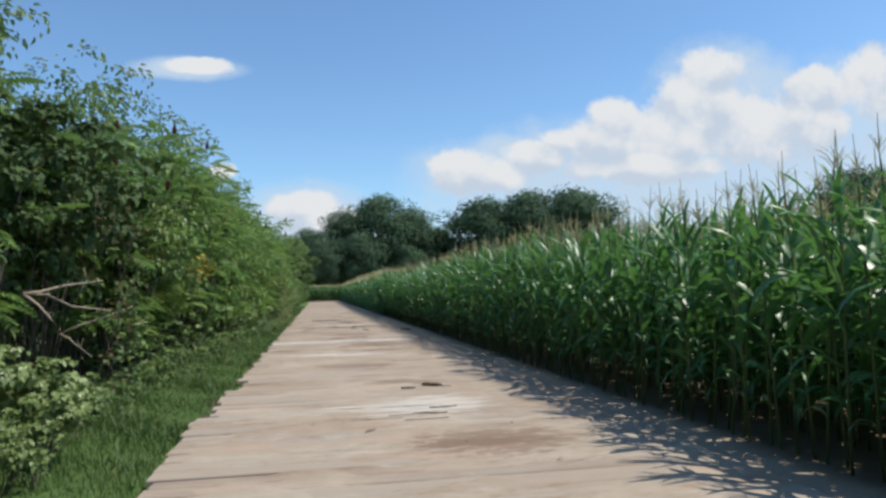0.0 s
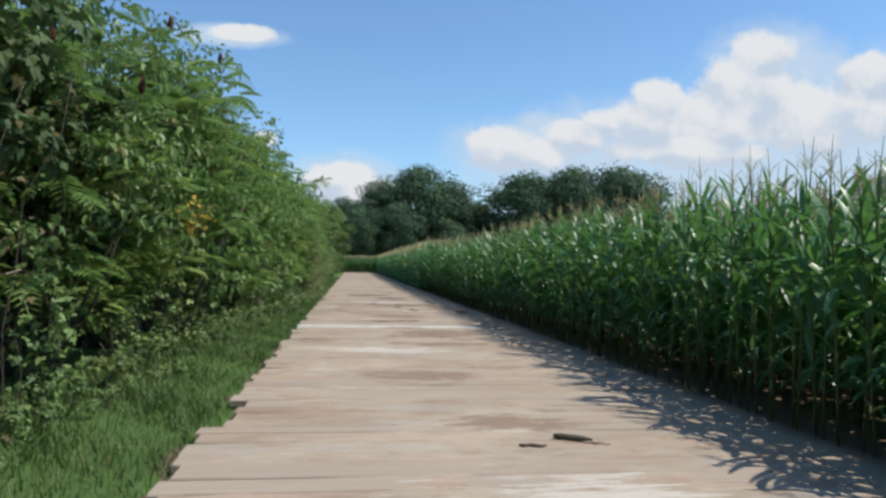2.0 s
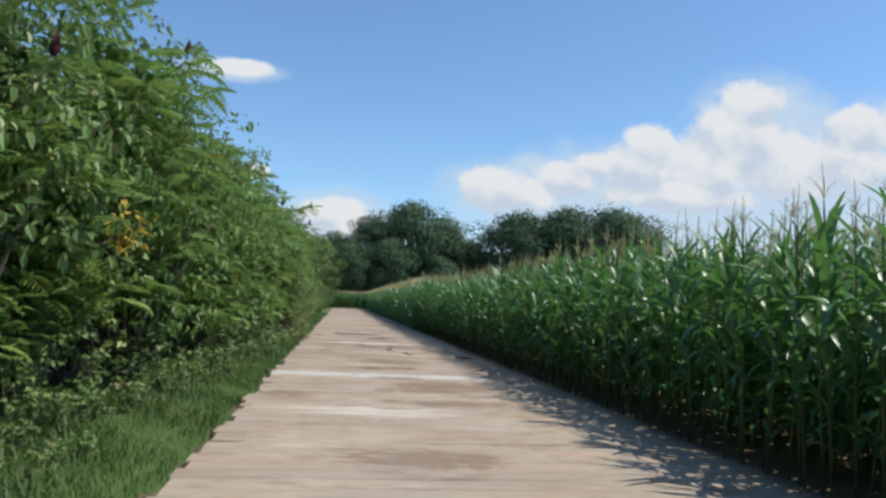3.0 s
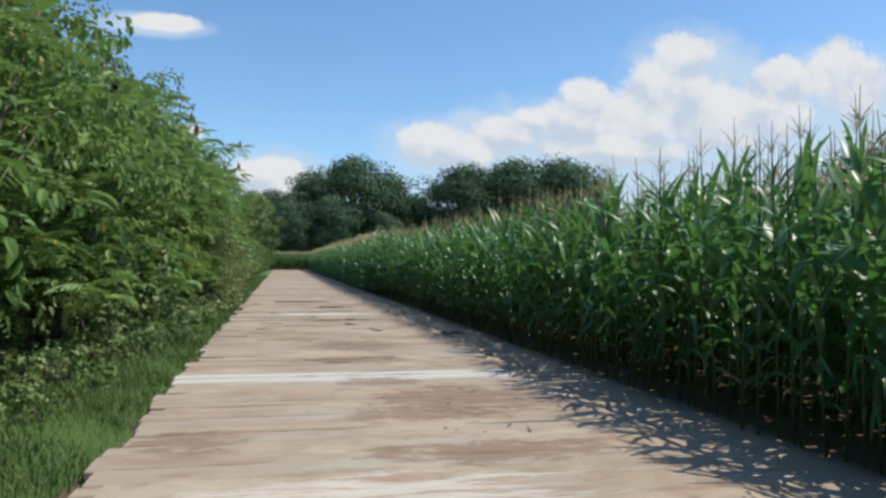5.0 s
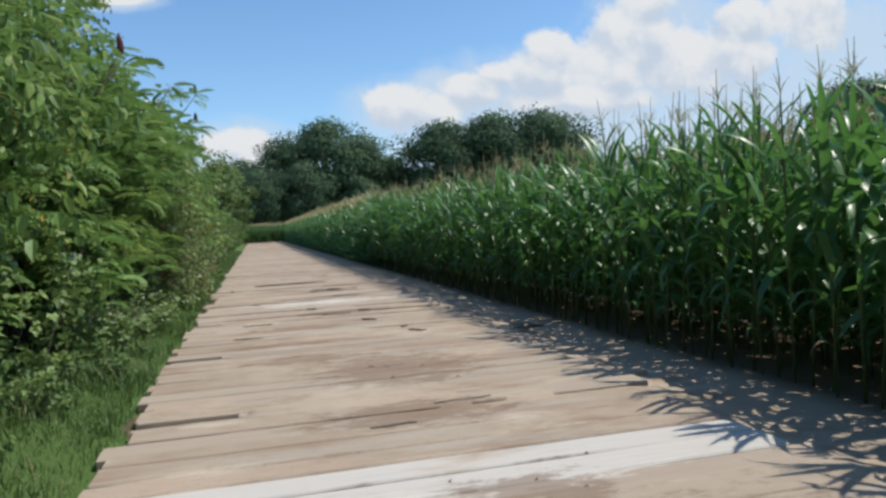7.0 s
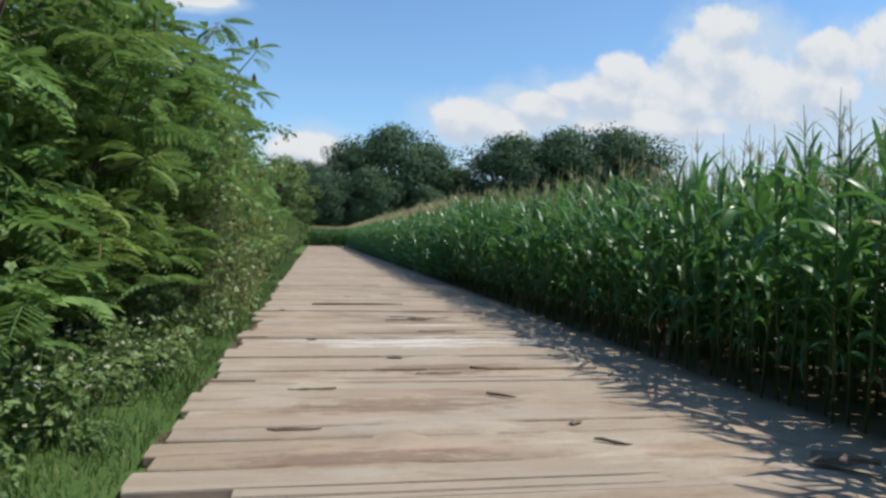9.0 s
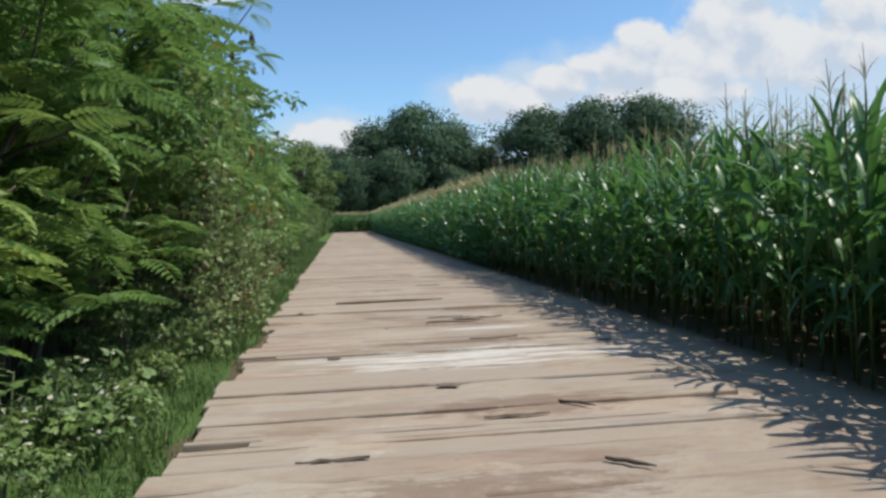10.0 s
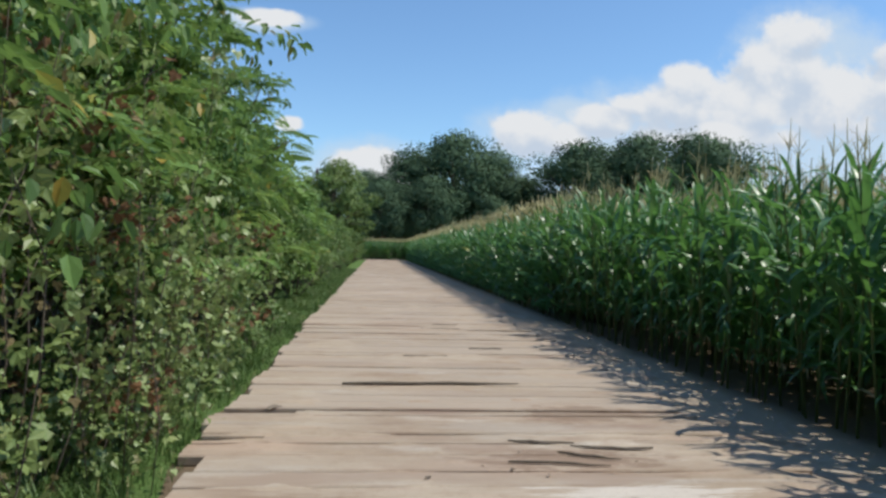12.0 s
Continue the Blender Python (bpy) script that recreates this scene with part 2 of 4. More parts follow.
CORN_LEAF = leaf_material("corn_leaf", (0.05, 0.155, 0.055), (0.136, 0.31, 0.1), (0.30, 0.31, 0.07), 0.38, 0.6, 0.34, 0.98, None, (0.135, 0.315, 0.06))
CORN_STALK = leaf_material("corn_stalk", (0.075, 0.12, 0.036), (0.16, 0.20, 0.065), None, 0.5, 0.3, 0.1)
CORN_LOW = leaf_material("withered_leaf", (0.30, 0.25, 0.13), (0.46, 0.40, 0.24), None, 0.8, 0.2, 0.3)
TASSEL = leaf_material("tassel", (0.55, 0.49, 0.26), (0.74, 0.67, 0.41), None, 0.8, 0.2, 0.4)
SUMAC_LEAF = leaf_material("sumac_leaf", (0.064, 0.140, 0.042), (0.235, 0.39, 0.10), (0.42, 0.30, 0.05), 0.5, 0.4, 0.34, 0.985, (0.36, 0.43, 0.09))
VINE_LEAF = leaf_material("vine_leaf", (0.07, 0.135, 0.042), (0.25, 0.37, 0.115), (0.25, 0.2, 0.08), 0.48, 0.42, 0.24, 0.985, (0.34, 0.41, 0.10))
# broad vine leaf with the hedge's shade put into its dark green
SHADED_GRAPE_LEAF = leaf_material("shaded_grape_leaf", (0.034, 0.07, 0.022), (0.10, 0.155, 0.05), (0.25, 0.18, 0.07), 0.6, 0.25, 0.16, 0.98)
# paler copy of the vine leaf, with sunlight put into its colour
SUNLIT_VINE = leaf_material("sunlit_vine_leaf", (0.13, 0.20, 0.06), (0.33, 0.42, 0.15), (0.25, 0.185, 0.085), 0.42, 0.5, 0.3, 0.985)
DRY_LEAF = leaf_material("dry_vine_leaf", (0.125, 0.098, 0.05), (0.255, 0.21, 0.11), None, 0.85, 0.15, 0.25)
RUST_LEAF = leaf_material("rusty_leaf", (0.14, 0.072, 0.04), (0.25, 0.135, 0.07), None, 0.85, 0.15, 0.25)
YELLOW_LEAF = leaf_material("yellowed_leaf", (0.42, 0.28, 0.04), (0.62, 0.46, 0.08), None, 0.7, 0.2, 0.3)
# distance haze is mixed into this leaf colour as a bluish, paler green
HAZY_FAR_LEAF = leaf_material("hazy_woodland_leaf", (0.068, 0.12, 0.074), (0.108, 0.172, 0.092), None, 0.8, 0.1, 0.15)
FAR_LIGHT = leaf_material("young_tree_leaf", (0.10, 0.17, 0.05), (0.22, 0.31, 0.09), None, 0.55, 0.3, 0.3)
GRASS = leaf_material("grass", (0.052, 0.11, 0.027), (0.13, 0.205, 0.058), (0.29, 0.25, 0.12), 0.55, 0.3, 0.3, 0.97)
BARK = bark_material("bark", (0.06, 0.05, 0.04), (0.17, 0.14, 0.11))
DEAD_WOOD = bark_material("dead_wood", (0.26, 0.20, 0.15), (0.45, 0.38, 0.30))
CONE = bark_material("seed_cone", (0.04, 0.014, 0.014), (0.105, 0.03, 0.026))
FLOWER = leaf_material("pale_blossom", (0.62, 0.60, 0.45), (0.78, 0.76, 0.62), None, 0.7, 0.2, 0.3)
STONE = bark_material("stone", (0.11, 0.09, 0.07), (0.24, 0.2, 0.16))
DIRT = road_dirt()
BOARD = board_material("weathered_board", (0.27, 0.215, 0.165), (0.43, 0.365, 0.295), (0.36, 0.58))
BOARD_PALE = board_material("bleached_board", (0.40, 0.375, 0.34), (0.58, 0.55, 0.51), (0.46, 0.62), 0.2)
SOIL = soil_material()


# ---- mesh helpers ----
def mesh_of(name, verts, faces, mat, smooth=False):
    me = bpy.data.meshes.new(name)
    me.from_pydata(np.asarray(verts, float).tolist(), [], [list(f) for f in faces])
    for one in mat if isinstance(mat, (list, tuple)) else [mat]:
        me.materials.append(one)
    if smooth:
        me.polygons.foreach_set("use_smooth", [True] * len(me.polygons))
    me.update()
    return me


def part(name, me, parent, label=""):
    ob = new(name, me)
    ob.parent = parent
    return tagged(ob, label) if label else ob


def stamp(verts, faces, turns, places):
    """Copies of a small mesh at many turns (n, 3, 3) and places (n, 3), as one list of verts and faces."""
    verts, faces = np.asarray(verts, float), np.asarray(faces, int)
    n = len(places)
    all_v = np.einsum("nij,kj->nki", turns, verts) + np.asarray(places)[:, None, :]
    all_f = faces[None] + (np.arange(n) * len(verts))[:, None, None]
    return all_v.reshape(-1, 3), all_f.reshape(-1, faces.shape[1])


def join(*pieces):
    vs, fs, base = [], [], 0
    for v, f in pieces:
        if not len(v):
            continue
        vs.append(np.asarray(v, float))
        fs += [[i + base for i in face] for face in np.asarray(f).tolist()] if isinstance(f, np.ndarray) else [[i + base for i in face] for face in f]
        base += len(v)
    return np.concatenate(vs), fs


def turns_of(yaw, pitch, roll, size=1.0):
    """Turn matrices: roll about x, then pitch up from the ground, then yaw; the template points along +x."""
    yaw, pitch, roll = np.broadcast_arrays(np.asarray(yaw, float), pitch, roll)
    cy, sy, cp, sp, cr, sr = np.cos(yaw), np.sin(yaw), np.cos(pitch), np.sin(pitch), np.cos(roll), np.sin(roll)
    m = np.zeros((*yaw.shape, 3, 3))
    m[..., 0, 0], m[..., 1, 0], m[..., 2, 0] = cy * cp, sy * cp, sp
    ax, ay, az = -sy, cy, np.zeros_like(cy)
    bx, by, bz = -cy * sp, -sy * sp, cp
    m[..., 0, 1], m[..., 1, 1], m[..., 2, 1] = ax * cr + bx * sr, ay * cr + by * sr, az * cr + bz * sr
    m[..., 0, 2], m[..., 1, 2], m[..., 2, 2] = bx * cr - ax * sr, by * cr - ay * sr, bz * cr - az * sr
    return m * np.reshape(np.broadcast_to(size, yaw.shape), (*yaw.shape, 1, 1))


def tube(points, radii, sides=6):
    points = [Vector(p) for p in points]
    verts, faces = [], []
    for i, p in enumerate(points):
        way = (points[min(i + 1, len(points) - 1)] - points[max(i - 1, 0)]).normalized()
        a = way.orthogonal().normalized()
        b = way.cross(a)
        for k in range(sides):
            w = 2 * math.pi * k / sides
            verts.append(tuple(p + (a * math.cos(w) + b * math.sin(w)) * radii[i]))
    for i in range(len(points) - 1):
        for k in range(sides):
            faces.append([i * sides + k, i * sides + (k + 1) % sides, (i + 1) * sides + (k + 1) % sides, (i + 1) * sides + k])
    faces.append(list(range(sides))[::-1])
    faces.append([(len(points) - 1) * sides + k for k in range(sides)])
    return np.array(verts), faces




# ---- ground ----
def make_ground():
    xs = [-2000, -400, -120, -40, -15, -6, -4, -3, -2.2, -1.4, 3.2, 3.7, 5, 9, 16, 30, 60, 120, 400, 2000]
    ys = [-2000, -300, -60, -15] + list(np.arange(-10, 131, 5.0)) + [160, 220, 400, 900, 2000]
    verts = []
    for y in ys:
        for x in xs:
            z = -0.09 + (0.012 * max(0, min(x, 60) - 5) if -10 < y < 240 else 0)
            verts.append((x, y, z))
    nx = len(xs)
    faces = [[j * nx + i, j * nx + i + 1, (j + 1) * nx + i + 1, (j + 1) * nx + i] for j in range(len(ys) - 1) for i in range(nx - 1)]
    ob = new("ground", mesh_of("ground", verts, faces, SOIL, True))
    tagged(ob, "brown bare soil under the field and the verge", "ground", kind="structure")


make_ground()


def ground_z(x):
    return -0.09 + 0.012 * max(0, min(x, 60) - 5)


# ---- corn ----
def corn_leaf(length, width, rise, droop, seg, fold=True, wave=0.0):
    """A long blade from the stalk along +x that climbs and then bows over."""
    verts, faces = [], []
    x = z = 0.0
    across = 3 if fold else 2
    for i in range(seg + 1):
        f = i / seg
        w = width * (0.55 + 0.45 * min(1, f * 4)) * (1 - f ** 2.6) ** 0.8 + 0.002
        a = rise - droop * f ** 1.25
        tw = wave * math.sin(5 * f)
        if fold:
            verts += [(x, -w / 2, z + w * 0.22 + tw * w), (x, 0, z), (x, w / 2, z + w * 0.22 - tw * w)]
        else:
            verts += [(x, -w / 2, z + tw * w), (x, w / 2, z - tw * w)]
        x += math.cos(a) * length / seg
        z += math.sin(a) * length / seg
    for i in range(seg):
        for k in range(across - 1):
            faces.append([i * across + k, (i + 1) * across + k, (i + 1) * across + k + 1, i * across + k + 1])
    return np.array(verts), np.array(faces)


def plain_tassel():
    """A plume of few arms for plants far inside the field."""
    pieces = [tube([(0, 0, 0), (0.01, 0.006, 0.42)], [0.011, 0.008], 3)]
    for k in range(4):
        c, s = math.cos(k * 1.7), math.sin(k * 1.7)
        pieces.append(tube([(0, 0, 0.03), (c * 0.13, s * 0.13, 0.24)], [0.011, 0.009], 3))
    return join(*pieces)


def tassel_mesh(r, sides=3, arms=7):
    """An upright plume: one spike and thin arms that spread from its foot."""
    pieces = [tube([(0, 0, 0), (0.004, 0, 0.22), (0.014, 0.008, 0.5)], [0.005, 0.006, 0.003], sides)]
    for k in range(arms):
        a = k * 2.4 + r.uniform(-0.3, 0.3)
        lean, l = r.uniform(0.25, 0.7), r.uniform(0.16, 0.26)
        z0 = 0.02 + 0.014 * k
        c, s = math.cos(a), math.sin(a)
        pieces.append(tube([(0, 0, z0), (c * l * 0.45 * lean, s * l * 0.45 * lean, z0 + l * 0.55), (c * l * lean * 1.1, s * l * lean * 1.1, z0 + l * 0.9)], [0.003, 0.004, 0.002], sides))
    return join(*pieces)


def stalk_leaf_spots(r, height, low):
    """Where leaves leave the stalk: height, azimuth, rise, droop, length."""
    spots, a = [], r.uniform(0, 6.28)
    n = 13
    for k in range(n):
        f = k / (n - 1)
        z = low + (height - low) * f
        a += math.pi + r.normal(0, 0.32)
        spots.append((z, a, 0.75 + 0.45 * f + r.normal(0, 0.12), (2.0 - 1.0 * f) + r.normal(0, 0.25), (1 - 0.9 * max(0, f - 0.75)) * (0.52 + 0.42 * math.sin(math.pi * min(1, f * 0.9 + 0.08))) * r.uniform(0.85, 1.12)))
    return spots


LEAF_SHAPES = [corn_leaf(1.0, 0.094 + 0.013 * (k % 3), rise, droop, 7, True, 0.25 * (-1) ** k)
               for k, (rise, droop) in enumerate([(0.75, 2.5), (0.95, 2.3), (1.1, 1.95), (1.2, 1.4), (1.32, 0.85), (0.95, 2.7)])]
LEAF_COARSE = [corn_leaf(1.0, 0.135, rise, droop, 3, False, 0.4) for rise, droop in [(0.75, 2.5), (0.95, 2.3), (1.1, 1.95), (1.2, 1.4), (1.32, 0.85), (0.95, 2.7)]]


def shape_for(f, r):
    return int(np.clip(round(f * 4 + r.normal(0, 0.7)), 0, 4)) if r.random() > 0.15 else 5


def corn_height(y):
    return float(np.interp(y, [0, 8, 14, 22, 30, 38, 48, 65, 130], [2.18, 2.21, 2.31, 2.32, 2.25, 2.30, 2.58, 2.68, 2.60]))


def corn_plant(r):
    """One plant with its stalk, every leaf and the plume, 2.1 m to the foot of the plume."""
    top = new("corn_plant")
    tagged(top, "tall green maize plant with long arching leaves and tan tassel", "corn plant", "maize along the field edge")
    h = 2.1
    bend = r.uniform(-0.05, 0.05, 2)
    v, f = tube([(0, 0, 0), (bend[0] * 0.3, bend[1] * 0.3, h * 0.4), (bend[0], bend[1], h), (bend[0] * 1.1, bend[1] * 1.1, h + 0.08)], [0.014, 0.013, 0.008, 0.005], 6)
    part("stalk", mesh_of("stalk", v, f, CORN_STALK, True), top)
    for i, (z, a, rise, droop, length) in enumerate(stalk_leaf_spots(r, h * 0.92, 0.34)):
        fr = i / 12
        v, f = LEAF_SHAPES[shape_for(fr, r)]
        m = turns_of(np.array([a]), np.array([r.normal(0, 0.1)]), np.array([r.normal(0, 0.15)]), length * (0.5, 0.52, 0.58, 0.68, 0.82, 0.95)[min(i, 5)])
        p = np.array([[bend[0] * (z / h) ** 2, bend[1] * (z / h) ** 2, z]])
        vv, ff = stamp(v, f, m, p)
        withered = i < 1 and r.random() < 0.34
        part("leaf", mesh_of("leaf", vv, ff, CORN_LOW if withered else CORN_LEAF, True), top, "withered pale lower leaf" if withered and i == 0 else "")
    v, f = tassel_mesh(r)
    v = v * np.array([0.95, 0.95, 0.6])
    part("tassel", mesh_of("tassel", v + np.array([bend[0] * 1.1, bend[1] * 1.1, h + 0.06]), f, TASSEL), top, "tan feathery tassel")
    return top


def corn_mass(name, label, spots, leaves, coarse, low, r, tassel_arms=5, bigger=1.0):
    """Many plants joined in one mesh: places (x, y, z, height)."""
    spots = np.asarray(spots)
    n = len(spots)
    pieces = []
    shapes = LEAF_COARSE if coarse else LEAF_SHAPES
    buckets = {k: [] for k in range(6)}
    for x, y, z, h in spots:
        a = r.uniform(0, 6.28)
        for k in range(leaves):
            f = k / (leaves - 1)
            a += math.pi + r.normal(0, 0.35)
            zz = z + h * (low + (0.9 - low) * f)
            q = low + (1 - low) * f
            size = (1 - 0.9 * max(0, q - 0.75)) * (0.52 + 0.42 * math.sin(math.pi * min(1, q * 0.9 + 0.08))) * r.uniform(0.85, 1.15) * (bigger if low > 0.5 or q < 0.45 else 1)
            buckets[shape_for(q, r)].append((a, r.normal(0, 0.1), r.normal(0, 0.2), size, x, y, zz))
    for key in range(6):
        rows = np.array(buckets[key])
        if len(rows):
            v, f = shapes[key]
            pieces.append(stamp(v, f, turns_of(rows[:, 0], rows[:, 1], rows[:, 2], rows[:, 3]), rows[:, 4:7]))
    v, f = join(*pieces)
    group = new(name)
    tagged(group, label, "corn field", kind="stuff")
    part("leaves", mesh_of("leaves", v, f, CORN_LEAF, True), group)
    yaw = r.uniform(0, 6.28, n)
    up = turns_of(yaw, np.zeros(n), np.zeros(n))
    v, f = plain_tassel() if coarse else tassel_mesh(r, 3, tassel_arms)
    v = v * np.array([1.35, 1.35, 0.82])
    f = np.array([x for x in f if len(x) == 4])
    part("tassels", mesh_of("tassels", *stamp(v, f, up, spots[:, :3] + np.c_[np.zeros((n, 2)), spots[:, 3]]), TASSEL), group, "tan tassels")
    if low > 0.5:
        return group
    v, f = tube([(0, 0, 0), (0, 0, 1.0)], [0.013, 0.006], 4)
    f = np.array([x for x in f if len(x) == 4])
    s = up.copy()
    s[:, 2, 2] = spots[:, 3] * 1.03
    part("stalks", mesh_of("stalks", *stamp(v, f, s, spots[:, :3]), CORN_STALK, True), group)
    return group


def rows_of(x0, x1, dx, y0, y1, dy, r):
    out = []
    for x in np.arange(x0, x1, dx):
        for y in np.arange(y0, y1, dy):
            px, py = x + r.normal(0, 0.04), y + r.uniform(-0.3, 0.3) * dy
            out.append((px, py, ground_z(px), corn_height(py) * r.normal(1.0, 0.045)))
    return out


CORN_X, CORN_STEP = 4.35, 0.70
NEAR_Y0, NEAR_Y1, PLANT_STEP = 3.0, 46.0, 0.19


def plant_corn():
    r = np.random.default_rng(21)
    stock = [corn_plant(r) for _ in range(6)]
    k = 0
    for y in np.arange(NEAR_Y0, NEAR_Y1, PLANT_STEP):
        x, yy = CORN_X + r.normal(0, 0.045), y + r.uniform(-0.05, 0.05)
        s = corn_height(yy) * r.normal(1, 0.032) / 2.1
        m = pose(x, yy, ground_z(x), r.normal(0, 2.5), r.normal(0, 2.5), r.uniform(0, 360)) @ Matrix.Diagonal((1, 1, s, 1))
        if k < len(stock):
            stock[k].matrix_basis = m
        else:
            copy_thing(stock[k % len(stock)], m)
        k += 1
    edge = rows_of(CORN_X, CORN_X + 0.1, 1, -7, NEAR_Y0 - 0.1, PLANT_STEP, r) + rows_of(CORN_X + CORN_STEP, CORN_X + 2.5 * CORN_STEP, CORN_STEP, -7, 50, PLANT_STEP, r)
    corn_mass("corn_rows", "dense green maize rows behind the field edge", edge, 14, False, 0.12, r, 6, 1.15)
    mid = rows_of(CORN_X, CORN_X + 2.5 * CORN_STEP, CORN_STEP, 46, 128, 0.19, r)
    corn_mass("corn_rows", "dense green maize rows farther along the road", mid, 12, True, 0.04, r)
    inner = rows_of(CORN_X + 3 * CORN_STEP, CORN_X + 5.5 * CORN_STEP, CORN_STEP, -7, 50, 0.2, r)
    corn_mass("corn_rows", "shaded green maize rows inside the field", inner, 9, True, 0.04, r)
    tops = rows_of(CORN_X + 6 * CORN_STEP, CORN_X + 14 * CORN_STEP, CORN_STEP, -8, 70, 0.28, r) + rows_of(CORN_X + 3 * CORN_STEP, CORN_X + 9 * CORN_STEP, CORN_STEP, 70, 128, 0.3, r)
    corn_mass("corn_rows", "tops of maize with tan tassels across the field", tops, 5, True, 0.55, r, 5)
    deep = rows_of(CORN_X + 14 * CORN_STEP, 62, 1.15, -8, 128, 0.7, r)
    corn_mass("corn_rows", "distant maize tops with tan tassels", deep, 5, True, 0.6, r, 5, 1.5)
    end = rows_of(-16, CORN_X, 0.17, 126.5, 129.4, 0.7, r)
    corn_mass("corn_rows", "maize standing across the end of the road", end, 11, True, 0.03, r)


plant_corn()


# ---- hedge of sumac, vines and shrubs ----
def compound_leaf(length, pairs, droop, leaflet=0.125):
    """A feather-shaped leaf along +x: drooping leaflets in pairs on a bowed stem."""
    verts, faces = [], []
    x = z = 0.0
    step = length / (pairs + 1)
    a = 0.35
    spine = [(0.0, 0.0)]
    for i in range(pairs + 1):
        a -= droop / (pairs + 1)
        x, z = x + math.cos(a) * step, z + math.sin(a) * step
        spine.append((x, z))
        if i < 1:
            continue
        size = leaflet * math.sin(math.pi * (0.2 + 0.75 * i / (pairs + 1)))
        for side in (-1, 1):
            b = len(verts)
            fwd, out, low = 0.35 * size, side * size * 0.9, -0.38 * size
            w = size * 0.24 * (10 / pairs) ** 0.8
            verts += [(x, 0, z), (x + fwd * 0.5 - w, out * 0.5, z + low * 0.3), (x + fwd, out, z + low), (x + fwd * 0.5 + w, out * 0.5, z + low * 0.3)]
            faces.append([b, b + 1, b + 2, b + 3])
    for k in (0, len(spine) // 2):
        (x0, z0), (x1, z1) = spine[k], spine[min(k + len(spine) // 2, len(spine) - 1)]
        b = len(verts)
        verts += [(x0, -0.004, z0), (x0, 0.004, z0), (x1, 0.003, z1), (x1, -0.003, z1)]
        faces.append([b, b + 1, b + 2, b + 3])
    return np.array(verts), np.array(faces)


COMPOUND = [compound_leaf(0.50, 9, 1.1, 0.14), compound_leaf(0.56, 9, 1.5, 0.15), compound_leaf(0.44, 8, 0.8, 0.13)]
COMPOUND_COARSE = [compound_leaf(0.55, 3, 1.2, 0.21)]


def sumac_tree(r, height, spread, label, fine=True):
    """Several leaning stems that fork; whorls of feather leaves at every tip, upright dark cones on some."""
    top = new("sumac_tree")
    tagged(top, label, "sumac tree", "hedge along the track")
    tips, stems, limbs = [], [], []
    for s in range(3):
        a = s * 2.1 + r.uniform(-0.4, 0.4)
        lean = r.uniform(0.12, 0.3)
        base = Vector((math.cos(a) * 0.18, math.sin(a) * 0.18, -0.1))
        knee = base + Vector((math.cos(a) * lean * height * 0.35, math.sin(a) * lean * height * 0.35, height * 0.42))
        end = knee + Vector((math.cos(a) * spread * 0.3, math.sin(a) * spread * 0.3, height * 0.28))
        stems.append(tube([base, base.lerp(knee, 0.5) + Vector(r.normal(0, 0.05, 3)), knee, end], [0.055, 0.045, 0.035, 0.02], 7))
        for b in range(8):
            aa = a + r.uniform(-1.5, 1.5)
            start = base.lerp(knee, r.uniform(0.45, 1.0)) if b < 5 else knee.lerp(end, r.uniform(0.2, 1.0))
            reach = spread * r.uniform(0.25, 0.6)
            rise = r.uniform(-0.02, 0.25) * height if b < 5 else r.uniform(0.12, 0.34) * height
            tip = start + Vector((math.cos(aa) * reach, math.sin(aa) * reach, rise))
            tip.z = min(tip.z, height * r.uniform(0.84, 0.95))
            mid = start.lerp(tip, 0.5) + Vector((0, 0, -0.08 * reach))
            limbs.append(tube([start, mid, tip], [0.02, 0.014, 0.008], 5))
            tips.append(tip)
            tips.append(mid.lerp(tip, 0.35) + Vector(r.normal(0, 0.15, 3)))
    for k in range(46):
        a, e, q = r.uniform(0, 6.28), r.uniform(0.2, 0.92), r.uniform(0.78, 1.0)
        wide = spread * (0.95 if e < 0.6 else 0.95 - 1.3 * (e - 0.6)) * q
        tips.append(Vector((math.cos(a) * wide, math.sin(a) * wide, height * e)))
    v, f = join(*stems)
    part("trunk", mesh_of("trunk", v, f, BARK, True), top)
    v, f = join(*limbs)
    tagged(part("branchwork", mesh_of("branchwork", v, f, BARK, True), top), kind="stuff")
    rows = []
    for tip in tips:
        n = 6 if fine else 5
        a0 = r.uniform(0, 6.28)
        for k in range(n):
            rows.append((r.integers(0, 3), a0 + k * 2.4, r.uniform(-0.25, 0.45), r.normal(0, 0.22), r.uniform(0.75, 1.15), tip.x, tip.y, tip.z + r.uniform(-0.12, 0.06)))
    rows = np.array(rows)
    pieces = []
    shapes = COMPOUND if fine else COMPOUND_COARSE * 3
    for k in range(3):
        q = rows[rows[:, 0] == k]
        pieces.append(stamp(*shapes[k], turns_of(q[:, 1], q[:, 2], q[:, 3], q[:, 4]), q[:, 5:8]))
    v, f = join(*pieces)
    part("crown", mesh_of("crown", v, f, SUMAC_LEAF), top)
    cone_v, cone_f = tube([(0, 0, 0), (0, 0, 0.03), (0.005, 0, 0.08), (0.01, 0, 0.14), (0.012, 0, 0.19)], [0.012, 0.034, 0.038, 0.026, 0.006], 7)
    high = sorted(tips, key=lambda p: -p.z)
    for tip in high[:7:2] + high[12:30:9]:
        ob = part("seed_cone", mesh_of("seed_cone", cone_v, cone_f, CONE, True), top, "dark red seed cone")
        ob.location = tip + Vector((0, 0, 0.05))
    return top


